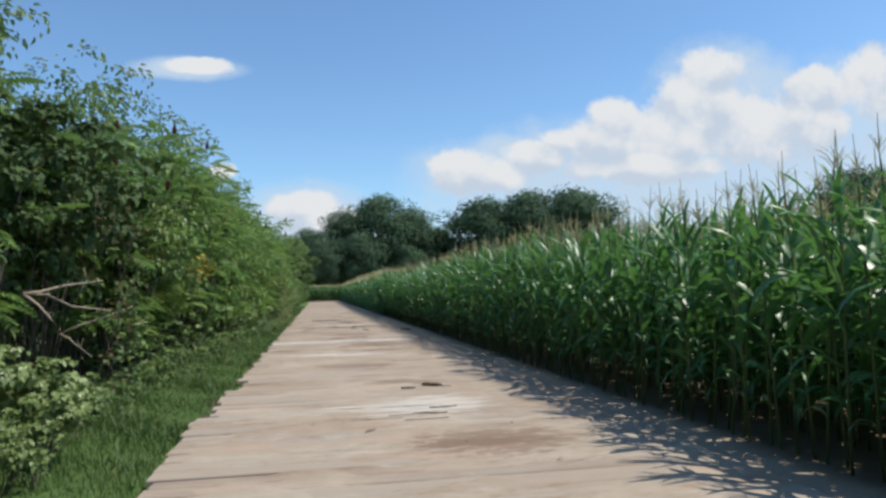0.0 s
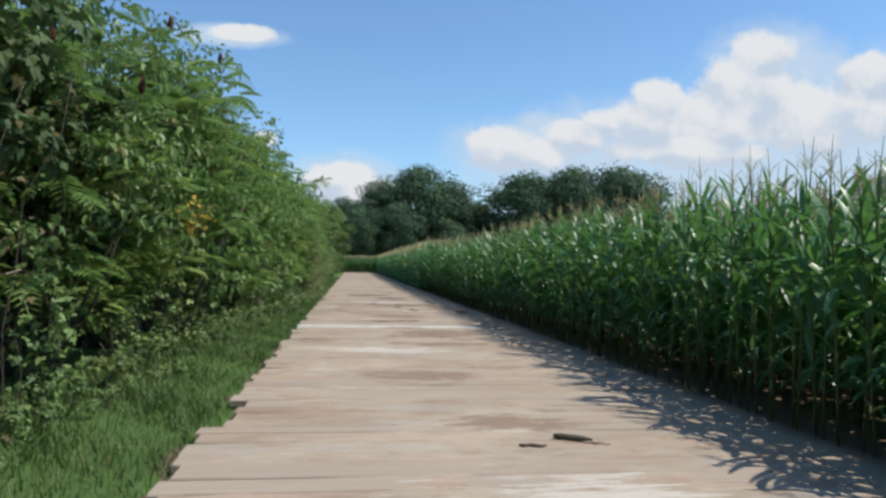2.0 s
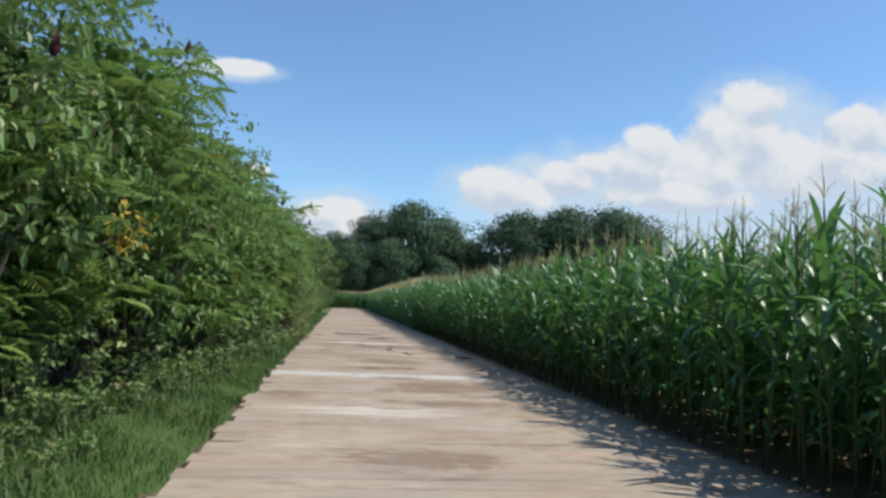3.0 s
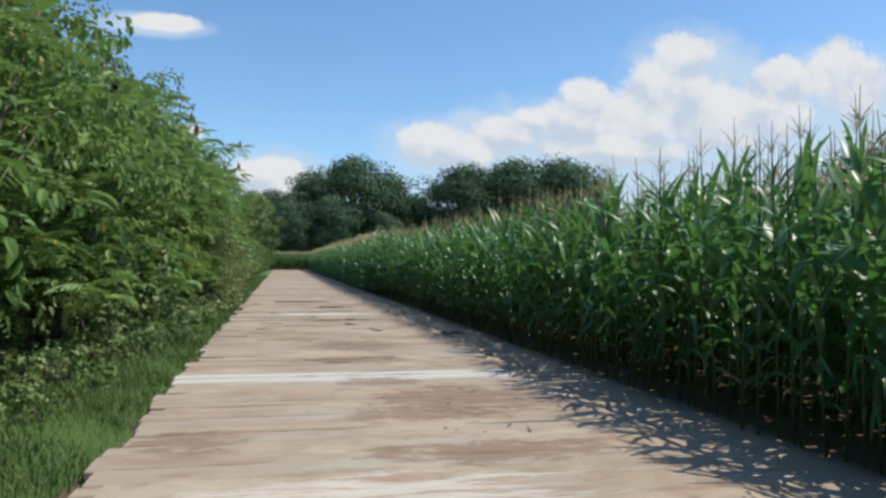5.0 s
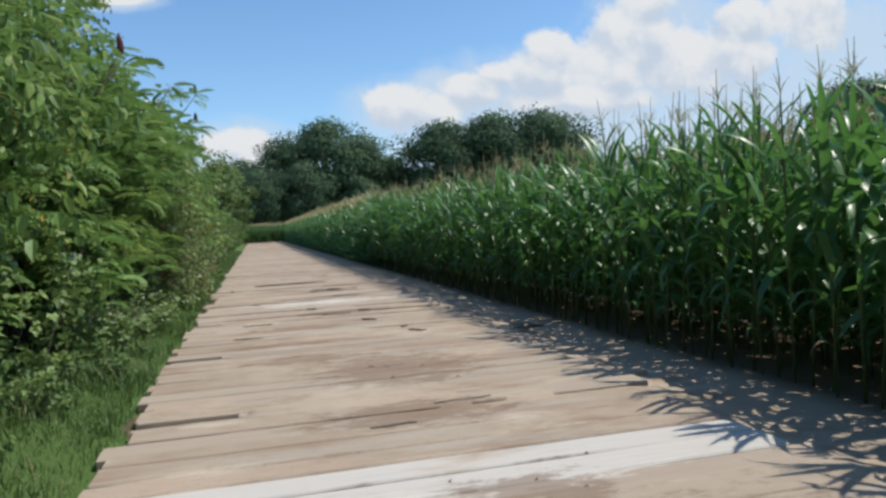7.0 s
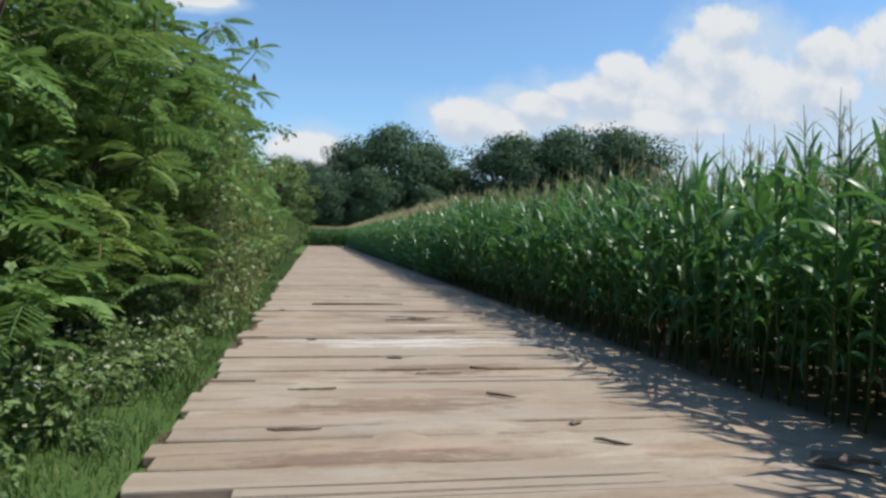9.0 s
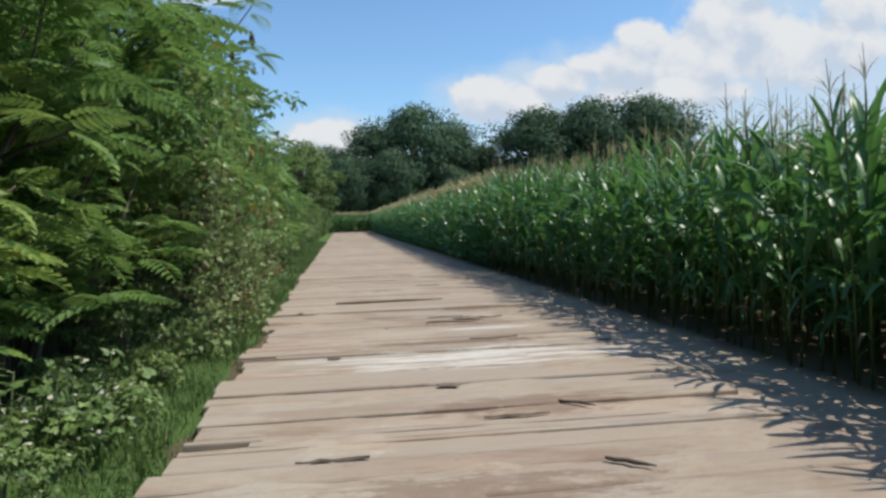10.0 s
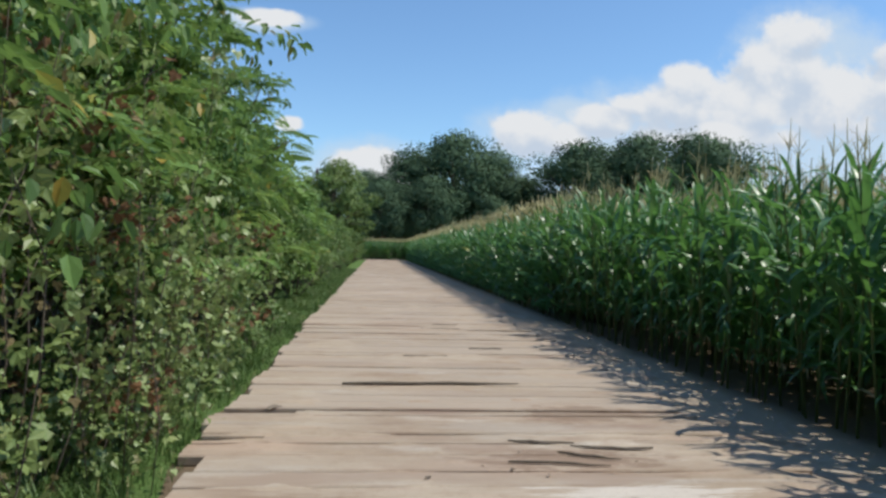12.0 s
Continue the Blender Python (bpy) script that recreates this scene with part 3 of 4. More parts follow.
def lobed_leaf():
    """A broad five-pointed leaf along +x, cupped a little."""
    edge = [(0, 0, 0), (-0.15, 0.35, 0.02), (0.3, 0.52, -0.06), (0.45, 0.3, 0.02), (1.0, 0, -0.14), (0.45, -0.3, 0.02), (0.3, -0.52, -0.06), (-0.15, -0.35, 0.02)]
    return np.array(edge) * 0.11


LOBED_V = lobed_leaf()
LOBED_Q = np.array([[0, 1, 2, 3], [0, 3, 4, 5], [0, 5, 6, 7]])


SIMPLE_V = np.array([(0, 0, 0), (0.026, 0.028, 0.012), (0.07, 0.026, 0.006), (0.112, 0, -0.02), (0.07, -0.026, 0.006), (0.026, -0.028, 0.012)])
SIMPLE_Q = np.array([[0, 1, 2, 3], [0, 3, 4, 5]])


def shrub(r, kind, height, width, count, mat, label, category, leaf=1.0, group="hedge along the track", simple=False, lowest=None):
    """A loose bush: stems from the base, leaves thick on the outside of several uneven lobes."""
    top = new(kind)
    tagged(top, label, category, group)
    stems, cores = [], []
    for k in range(14 if height > 3 else 7):
        a = r.uniform(0, 6.28)
        end = Vector((math.cos(a) * width * r.uniform(0.2, 0.75), math.sin(a) * width * r.uniform(0.2, 0.75), height * r.uniform(lowest or (0.2 if height > 3 else 0.35), 0.88)))
        stems.append(tube([(0, 0, -0.08), end * 0.5 + Vector(r.normal(0, 0.08, 3)), end], [0.018, 0.013, 0.006], 5))
        cores.append((end, r.uniform(0.3, 0.5) * width * (1.25 if height > 3 else 1)))
    v, f = join(*stems)
    tagged(part("branchwork", mesh_of("branchwork", v, f, BARK, True), top), kind="stuff")
    tufts = []
    for c, rad in cores:
        for k in range(8):
            d = r.normal(0, 1, 3) + np.array([0, 0, 0.35])
            d /= np.linalg.norm(d)
            p = np.array(c) + d * rad * r.uniform(0.5, 0.85) * np.array([1, 1, 0.85])
            tufts.append((p, d, rad * r.uniform(0.26, 0.42)))
    rows = []
    for k in range(count):
        p, out, rad = tufts[int(r.integers(0, len(tufts)))]
        d = r.normal(0, 0.62, 3) + out * 0.6 + np.array([0, 0, 0.45])
        d /= np.linalg.norm(d)
        p = p + d * rad * r.uniform(0.5, 1.0) * np.array([1.15, 1.15, 0.7])
        p[2] = max(0.02, p[2])
        rows.append((math.atan2(d[1], d[0]) + r.normal(0, 0.6), math.asin(d[2]) - 1.57 + r.normal(0.4, 0.4), r.normal(0, 0.4), leaf * r.uniform(0.6, 1.25), *p))
    rows = np.array(rows)
    v, f = stamp(SIMPLE_V if simple else LOBED_V, SIMPLE_Q if simple else LOBED_Q, turns_of(rows[:, 0], rows[:, 1], rows[:, 2], rows[:, 3]), rows[:, 4:7])
    part("foliage", mesh_of("foliage", v, f, mat), top)
    return top


def hedge_front(y):
    """How far left of the walked line the hedge's foot stands."""
    return float(np.interp(y, [-10, 14, 22, 30, 45, 130], [-2.95, -2.9, -2.45, -2.15, -1.95, -1.85]))


def hedge_height(y):
    return float(np.interp(y, [-10, 0, 8, 13, 18, 26, 38, 47, 53, 58, 70, 130], [4.55, 4.55, 4.7, 5.15, 5.45, 5.35, 5.3, 4.8, 3.8, 3.6, 3.5, 3.5]))


def bay(y):
    """Where the hedge bulges out and falls back."""
    return 0.32 * math.sin(y * 1.35 + 0.6) + 0.22 * math.sin(y * 2.9 + 2.0)


def plant_hedge():
    r = np.random.default_rng(5)
    kinds = [sumac_tree(r, 4.6, 1.7, "tall green sumac tree with feathery leaves and dark red cones"),
             sumac_tree(r, 4.2, 1.9, "leafy green sumac tree leaning over the grass verge"),
             sumac_tree(r, 4.9, 1.6, "high green sumac tree with drooping feathery leaves")]
    heights = [4.6, 4.2, 4.9]
    coarse = [sumac_tree(r, 4.6, 1.9, "distant green sumac tree in the hedge row", False), sumac_tree(r, 4.9, 1.8, "distant green sumac tree in the hedge row", False)]
    used = set()

    def put(pool, hs, k, m):
        if id(pool[k]) in used:
            copy_thing(pool[k], m)
        else:
            used.add(id(pool[k]))
            pool[k].matrix_basis = m

    k = 0
    y = -6.0
    while y < 44:
        h = hedge_height(y) * r.uniform(0.88, 1.07)
        x = hedge_front(y) - float(np.interp(y, [3, 5, 6.5, 12.5, 14.5, 23, 27, 38, 46, 50], [1.5, 2.1, 2.7, 2.7, 1.75, 1.75, 1.8, 1.75, 1.6, 1.8])) + r.normal(0, 0.15)
        s = h / heights[k % 3]
        put(kinds, heights, k % 3, pose(x, y, -0.09, 0, 0, r.uniform(0, 360)) @ Matrix.Diagonal((s, s, s, 1)))
        k += 1
        y += r.uniform(1.35, 1.8)
    y = -6.0
    while y < 125:
        h = hedge_height(y) * r.uniform(0.9, 1.05)
        for x in ((hedge_front(y) - 1.75, hedge_front(y) - 3.5) if 44 < y < 66 else (hedge_front(y) - 1.9,) if y > 66 else ()):
            s = h / 4.7
            put(coarse, None, k % 2, pose(x + r.normal(0, 0.2), y, -0.09, 0, 0, r.uniform(0, 360)) @ Matrix.Diagonal((s, s, s, 1)))
            k += 1
        y += r.uniform(1.7, 2.3) if y < 66 else r.uniform(2.6, 3.2)
    for j, (x, y, h) in enumerate([(-3.35, 28.6, 3.5), (-3.2, 30.3, 3.7), (-3.1, 31.9, 3.4)]):
        s = h / heights[j % 3]
        put(kinds, heights, j % 3, pose(x, y, -0.09, 0, 0, 50 + 100 * j) @ Matrix.Diagonal((s, s, s, 1)))
    low = [shrub(r, "shrub", 1.5, 1.0, 1200, VINE_LEAF, "low leafy green shrub at the foot of the hedge", "shrub", 0.68),
           shrub(r, "shrub", 2.1, 1.1, 1400, VINE_LEAF, "bushy green shrub overgrown with vine leaves", "shrub", 0.72),
           shrub(r, "shrub", 1.1, 0.9, 900, VINE_LEAF, "small green bramble beside the grass verge", "shrub", 0.62)]
    weeds = [shrub(r, "weed", 1.1, 0.9, 260, VINE_LEAF, "low broad-leaved green weed in the grass", "weed", 1.1, "weeds on the verge")]
    back = [shrub(r, "shrub", 2.4, 1.4, 1300, VINE_LEAF, "dense green thicket inside the hedge", "shrub", 0.85, simple=True),
            shrub(r, "shrub", 1.8, 1.2, 1100, VINE_LEAF, "thick green bush along the hedge row", "shrub", 0.9, simple=True)]
    tall = [shrub(r, "tall_bush", 3.6, 1.25, 3400, VINE_LEAF, "tall rounded bush of small green leaves in the hedge", "bush", 0.68, simple=True),
            shrub(r, "tall_bush", 3.2, 1.35, 3000, SUMAC_LEAF, "tall dense bush with narrow green leaves", "bush", 0.68, simple=True)]
    # broad-leaved trees over the hollow; their darker colour stands in for shade
    draped = [shrub(r, "vine_draped_tree", 4.0, 1.5, 3600, SHADED_GRAPE_LEAF, "tree draped with broad grape leaves, green darkened for hedge shade", "tree", 1.15, lowest=0.5),
              shrub(r, "vine_draped_tree", 3.7, 1.4, 3200, SHADED_GRAPE_LEAF, "leaning tree hung with broad vine leaves, darkened for hedge shade", "tree", 1.05, lowest=0.52)]
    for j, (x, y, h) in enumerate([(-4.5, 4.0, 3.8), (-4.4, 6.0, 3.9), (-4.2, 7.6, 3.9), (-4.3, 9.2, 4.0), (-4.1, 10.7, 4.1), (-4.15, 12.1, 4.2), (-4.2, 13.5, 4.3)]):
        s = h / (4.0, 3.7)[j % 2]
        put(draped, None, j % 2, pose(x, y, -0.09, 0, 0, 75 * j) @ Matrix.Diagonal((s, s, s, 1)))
    y = -5.0
    while y < 58:
        h = hedge_height(y) * r.uniform(0.84, 1.0)
        hollow = 5.5 < y < 13.6 or 29.6 < y < 32.3
        j = int(r.integers(0, 2))
        s = h / (4.1, 3.7)[j]
        put(tall, None, 1 - j, pose(hedge_front(y) - 2.7 + r.normal(0, 0.2), y + 0.5, -0.09, 0, 0, r.uniform(0, 360)) @ Matrix.Diagonal((s * 1.05, s * 1.05, s * 1.1, 1)))
        if not 7.0 < y < 14.0:
            put(tall, None, j, pose(hedge_front(y) - (2.2 if hollow else 1.3 + (0.35 if 26 < y < 38 else 0.2 if y > 13 else 0.0) - bay(y)) + r.normal(0, 0.1), y, -0.09, 0, 0, r.uniform(0, 360)) @ Matrix.Diagonal((s, s, s, 1)))
        y += r.uniform(1.3, 1.75)
    y = -5.0
    while y < 120:
        pool = low if y < 46 else back
        j = int(r.integers(0, len(pool)))
        hollow = 5.5 < y < 13.6 or 29.6 < y < 32.3
        sc = r.uniform(0.6, 1.05) * (0.6 if hollow else 1)
        if not 6.2 < y < 13.4:
            put(pool, None, j, pose(hedge_front(y) - (1.6 if hollow else 0.65 - 0.8 * bay(y)) + r.normal(0, 0.1), y, -0.09, 0, 0, r.uniform(0, 360)) @ Matrix.Diagonal((sc, sc, sc, 1)))
        sc = r.uniform(1.0, 1.4)
        if y < 70:
            put(back, None, int(r.integers(0, 2)), pose(hedge_front(y) - 2.3 + r.normal(0, 0.15), y + r.uniform(-0.4, 0.4), -0.09, 0, 0, r.uniform(0, 360)) @ Matrix.Diagonal((sc, sc, sc * 1.1, 1)))
        if y < 44:
            for out, lo, hi in ((0.1, 0.45, 0.75), (0.45, 0.25, 0.45), (0.2, 0.35, 0.6)):
                sc = r.uniform(lo, hi)
                put(weeds, None, 0, pose(hedge_front(y) + out + r.normal(0, 0.12), y + r.uniform(0, 1.2), -0.09, 0, 0, r.uniform(0, 360)) @ Matrix.Diagonal((sc, sc, sc, 1)))
        y += r.uniform(1.0, 1.4) if y < 46 else 1.7


plant_hedge()


# ---- far trees ----
def broad_tree(r, height, width, mat, label, clumps=60, leaves=90, leaf=0.6, name="broadleaf_tree"):
    """A grown tree: tapered trunk, limbs, and a crown of many leaf clumps with gaps."""
    top = new(name)
    tagged(top, label, "tree", "woodland beyond the field")
    lean = r.uniform(-0.3, 0.3, 2)
    v, f = tube([(0, 0, -0.3), (lean[0] * 0.4, lean[1] * 0.4, height * 0.25), (lean[0], lean[1], height * 0.7)], [width * 0.05, width * 0.035, width * 0.012], 9)
    part("trunk", mesh_of("trunk", v, f, BARK, True), top)
    limbs, rows = [], []
    for k in range(clumps):
        a, e = r.uniform(0, 6.28), r.uniform(-0.9, 1.0)
        out = math.sqrt(max(0.05, 1 - e * e)) * r.uniform(0.25, 1.0)
        c = Vector((math.cos(a) * out * width * 0.5, math.sin(a) * out * width * 0.5, height * (0.52 + 0.42 * e * r.uniform(0.8, 1.05))))
        if k % 3 == 0:
            start = Vector((lean[0] * 0.5, lean[1] * 0.5, height * r.uniform(0.22, 0.55)))
            limbs.append(tube([start, start.lerp(c, 0.5) + Vector((0, 0, 0.4)), c], [width * 0.014, width * 0.009, 0.03], 5))
        rad = width * r.uniform(0.10, 0.18)
        for q in range(leaves):
            d = r.normal(0, 1, 3)
            d /= np.linalg.norm(d)
            p = np.array(c) + d * rad * r.uniform(0.3, 1.0) ** 0.5 * np.array([1, 1, 0.75])
            rows.append((math.atan2(d[1], d[0]) + r.normal(0, 0.45), math.asin(d[2]) - 1.57 + r.normal(0.25, 0.45), r.normal(0, 0.4), leaf / 0.11 * r.uniform(0.5, 1.2), *p, *d))
    v, f = join(*limbs)
    tagged(part("branchwork", mesh_of("branchwork", v, f, BARK, True), top), kind="stuff")
    rows = np.array(rows)
    v, f = stamp(LOBED_V[[0, 2, 4, 6]], np.array([[0, 1, 2, 3]]), turns_of(rows[:, 0], rows[:, 1], rows[:, 2], rows[:, 3]), rows[:, 4:7])
    v, f = np.asarray(v), np.asarray(f)
    face_way = np.cross(v[f[:, 1]] - v[f[:, 0]], v[f[:, 2]] - v[f[:, 0]])
    inward = (face_way * (rows[:, 7:10] + v[f[:, 0]] / height - np.array([0, 0, 0.45]))).sum(1) < 0
    f[inward] = f[inward][:, ::-1]  # every leaf turns its upper face out of the crown
    me = mesh_of("crown", v, f, mat, True)
    away = v - np.array([0, 0, height * 0.45])
    away /= np.linalg.norm(away, axis=1, keepdims=True)
    local = np.repeat(rows[:, 7:10], 4, axis=0) * 0.7 + away * 0.6 + np.repeat(np.where(inward[:, None], -1, 1) * face_way / np.linalg.norm(face_way, axis=1, keepdims=True), 4, axis=0) * 0.6
    local /= np.linalg.norm(local, axis=1, keepdims=True)
    me.normals_split_custom_set_from_vertices(local.tolist())
    part("crown", me, top)
    return top


def plant_woods():
    r = np.random.default_rng(11)
    big = [broad_tree(r, 20, 15, HAZY_FAR_LEAF, "large dark green broadleaf tree beyond the maize", 130, 230, 0.34),
           broad_tree(r, 18, 16, HAZY_FAR_LEAF, "spreading dark green tree beyond the maize", 130, 230, 0.34)]
    spots = WOODS
    for k, (x, y, h) in enumerate(spots):
        ob = big[k % 2]
        s = h / (20, 18)[k % 2]
        m = pose(x, y, -0.1, 0, 0, r.uniform(0, 360)) @ Matrix.Diagonal((s * 1.05, s * 1.05, s, 1))
        if k < 2:
            ob.matrix_basis = m
        else:
            copy_thing(ob, m)
    young = [broad_tree(r, 10, 7, FAR_LIGHT, "rounded light green tree at the end of the hedge", 90, 160, 0.22)]
    for k, (x, y, h) in enumerate([(-3.3, 88, 8.8), (-5.5, 104, 9), (-7.5, 94, 8.5)]):
        s = h / 10
        m = pose(x, y, -0.1, 0, 0, k * 77) @ Matrix.Diagonal((s, s, s, 1))
        if k == 0:
            young[0].matrix_basis = m
        else:
            copy_thing(young[0], m)


WOODS = [(5, 158, 19), (14, 160, 23.5), (22, 164, 21.5), (29, 172, 13), (-2, 166, 17), (9, 150, 11), (19, 150, 11.5),
         (38, 160, 17.5), (43, 162, 18.2), (48, 158, 18.5), (53, 160, 18.5), (58, 156, 18.8), (62, 156, 16.5), (70, 170, 14), (84, 174, 12.5), (100, 170, 13), (88, 108, 17.5), (97, 114, 17), (81, 120, 15), (34, 160, 10), (50, 150, 13), (1, 149, 10), (42, 150, 11)]
plant_woods()


# ---- grass verge ----
def grass_verge():
    r = np.random.default_rng(3)
    n = 95000
    y = -4 + 84 * r.random(n) ** 1.35
    front = np.interp(y, [-10, 14, 22, 30, 45, 130], [-2.95, -2.9, -2.45, -2.15, -1.95, -1.85])
    x = -1.16 + (front - 0.5 + 1.16) * r.random(n)
    edge = x > -1.3
    size = r.uniform(0.5, 1.5, n) * (0.8 + 0.35 * np.sin(y * 2.3 + x * 3) * np.sin(y * 0.9)) * np.where(edge, 0.6, 1.0 + 0.7 * np.clip((-1.5 - x) / 1.3, 0, 1) * r.random(n))
    blade = np.array([(0, -0.005, 0), (0, 0.005, 0), (0.09, 0.0045, 0.015), (0.09, -0.0045, 0.015), (0.18, 0.0, -0.03)])
    f = np.array([[0, 1, 2], [0, 2, 3], [3, 2, 4]])
    t = turns_of(r.uniform(0, 6.28, n), r.uniform(0.7, 1.45, n), r.normal(0, 0.3, n), size)
    v, f = stamp(blade, f, t, np.c_[x, y, np.full(n, -0.095)])
    tagged(new("grass", mesh_of("grass", v, f, GRASS)), "lush green grass along the edge of the timber track", "grass", kind="stuff")


grass_verge()


def turf_strip():
    """The green root mat under the blades, from the boards to under the hedge."""
    m, t, b, _ = principled("turf", 0.95, 0.1)
    pos = place(t)
    f = t.noise(pos, 26, 5, 0.7)
    c = t.mix(t.noise(pos, 2.2, 4), (0.06, 0.12, 0.03), (0.12, 0.2, 0.06))
    t.put(b.inputs["Base Color"], t.mix(t.ramp(f, 0.5, 0.75), c, (0.12, 0.10, 0.05)))
    bump(t, b, f, 0.8, 0.04)
    verts, faces = [], []
    ys = np.arange(-8, 125, 0.5)
    for y in ys:
        for k, x in enumerate(np.linspace(-1.14, hedge_front(y) - 1.9, 8)):
            verts.append((x, y, -0.075 + 0.02 * noise.noise(Vector((x * 2, y * 2, 0))) + (-0.02 if k == 0 else 0)))
    for j in range(len(ys) - 1):
        for i in range(7):
            faces.append([j * 8 + i, (j + 1) * 8 + i, (j + 1) * 8 + i + 1, j * 8 + i + 1])
    tagged(new("verge", mesh_of("verge", verts, faces, m, True)), "green turf strip between the track and the hedge", "verge", kind="structure")


turf_strip()


# ---- vines, dead wood, blossoms ----
def climbing_vine(r, x, y, height, mat, label, count, leaf, base=-0.09):
    """Thin stems that hang down the hedge's face, with leaves along them."""
    top = new("climbing_vine")
    tagged(top, label, "vine", "vines on the hedge")
    top.location = (x, y, base)
    rows = []
    for k in range(4):
        pts, p = [], Vector((r.normal(0, 0.15), r.normal(0, 0.3), 0))
        for q in range(7):
            pts.append(p.copy())
            p = p + Vector((r.normal(0.02, 0.08), r.normal(0, 0.12), height / 6 * r.uniform(0.8, 1.1)))
        v, f = tube(pts, [0.004] * 4 + [0.0025] * 3, 5)
        part("stem", mesh_of("stem", v, f, BARK, True), top)
        for q in range(count // 4):
            t = r.uniform(0.2, 5.99)
            c = pts[int(t)].lerp(pts[int(t) + 1], t % 1)
            rows.append((r.uniform(0, 6.28), r.uniform(-1.3, 0.1), r.normal(0, 0.6), leaf * r.uniform(0.5, 1.3), c.x + r.normal(0.03, 0.08), c.y + r.normal(0, 0.08), c.z + r.normal(0, 0.06)))
    rows = np.array(rows)
    part("foliage", mesh_of("foliage", *stamp(LOBED_V, LOBED_Q, turns_of(rows[:, 0], rows[:, 1], rows[:, 2], rows[:, 3]), rows[:, 4:7]), mat), top)
    return top


def dead_branch(r, label, start, ways, thick=0.022):
    """A bare broken branch with forks."""
    top = new("dead_branch")
    tagged(top, label, "branch", "dead wood in the hedge")
    top.location = start
    for k, (dx, dy, dz) in enumerate(ways):
        end = Vector((dx, dy, dz))
        mid = end * 0.5 + Vector(r.normal(0, 0.05, 3))
        v, f = tube([(0, 0, 0), end * 0.25 + Vector(r.normal(0, 0.03, 3)), mid, end], [thick, thick * 0.8, thick * 0.55, thick * 0.25], 6)
        part("limb", mesh_of("limb", v, f, DEAD_WOOD, True), top)
        for q in range(2):
            f0 = r.uniform(0.35, 0.8)
            a = end * f0
            v, f = tube([a, a + end.cross(Vector((0, 0, 1))) * r.uniform(-0.3, 0.3) + Vector((0, 0, r.uniform(0.05, 0.25)))], [thick * 0.35, thick * 0.12], 5)
            part("twig", mesh_of("twig", v, f, DEAD_WOOD, True), top)
    return top


def flowering_weed(r, x, y, z, count):
    """Upright weed with small pale blossoms over its leaves."""
    top = new("flowering_weed")
    tagged(top, "green weed with small pale cream blossoms beside the hedge", "wild flower", "pale blossoms by the track")
    top.location = (x, y, -0.09)
    ends = []
    for k in range(6):
        e = Vector((r.normal(0, 0.2), r.normal(0, 0.25), z * r.uniform(0.6, 1.15)))
        v, f = tube([(0, 0, 0), e * 0.5 + Vector((r.normal(0, 0.04), r.normal(0, 0.04), 0)), e], [0.007, 0.005, 0.003], 5)
        part("stem", mesh_of("stem", v, f, CORN_STALK, True), top)
        ends.append(e)
    rows = []
    for k in range(count):
        e = ends[int(r.integers(0, 6))] * r.uniform(0.45, 1.0)
        rows.append((r.uniform(0, 6.28), r.uniform(-0.5, 0.8), r.normal(0, 0.5), r.uniform(0.4, 0.9), e.x + r.normal(0, 0.09), e.y + r.normal(0, 0.09), e.z + r.normal(0, 0.05)))
    rows = np.array(rows)
    n = int(count * 0.72)
    for name, q, mat in (("foliage", rows[:n], VINE_LEAF), ("blossom", rows[n:], FLOWER)):
        size = q[:, 3] * (1 if name == "foliage" else 0.55)
        part(name, mesh_of(name, *stamp(LOBED_V, LOBED_Q, turns_of(q[:, 0], q[:, 1], q[:, 2], size), q[:, 4:7]), mat), top, "pale cream blossom" if name == "blossom" else "")


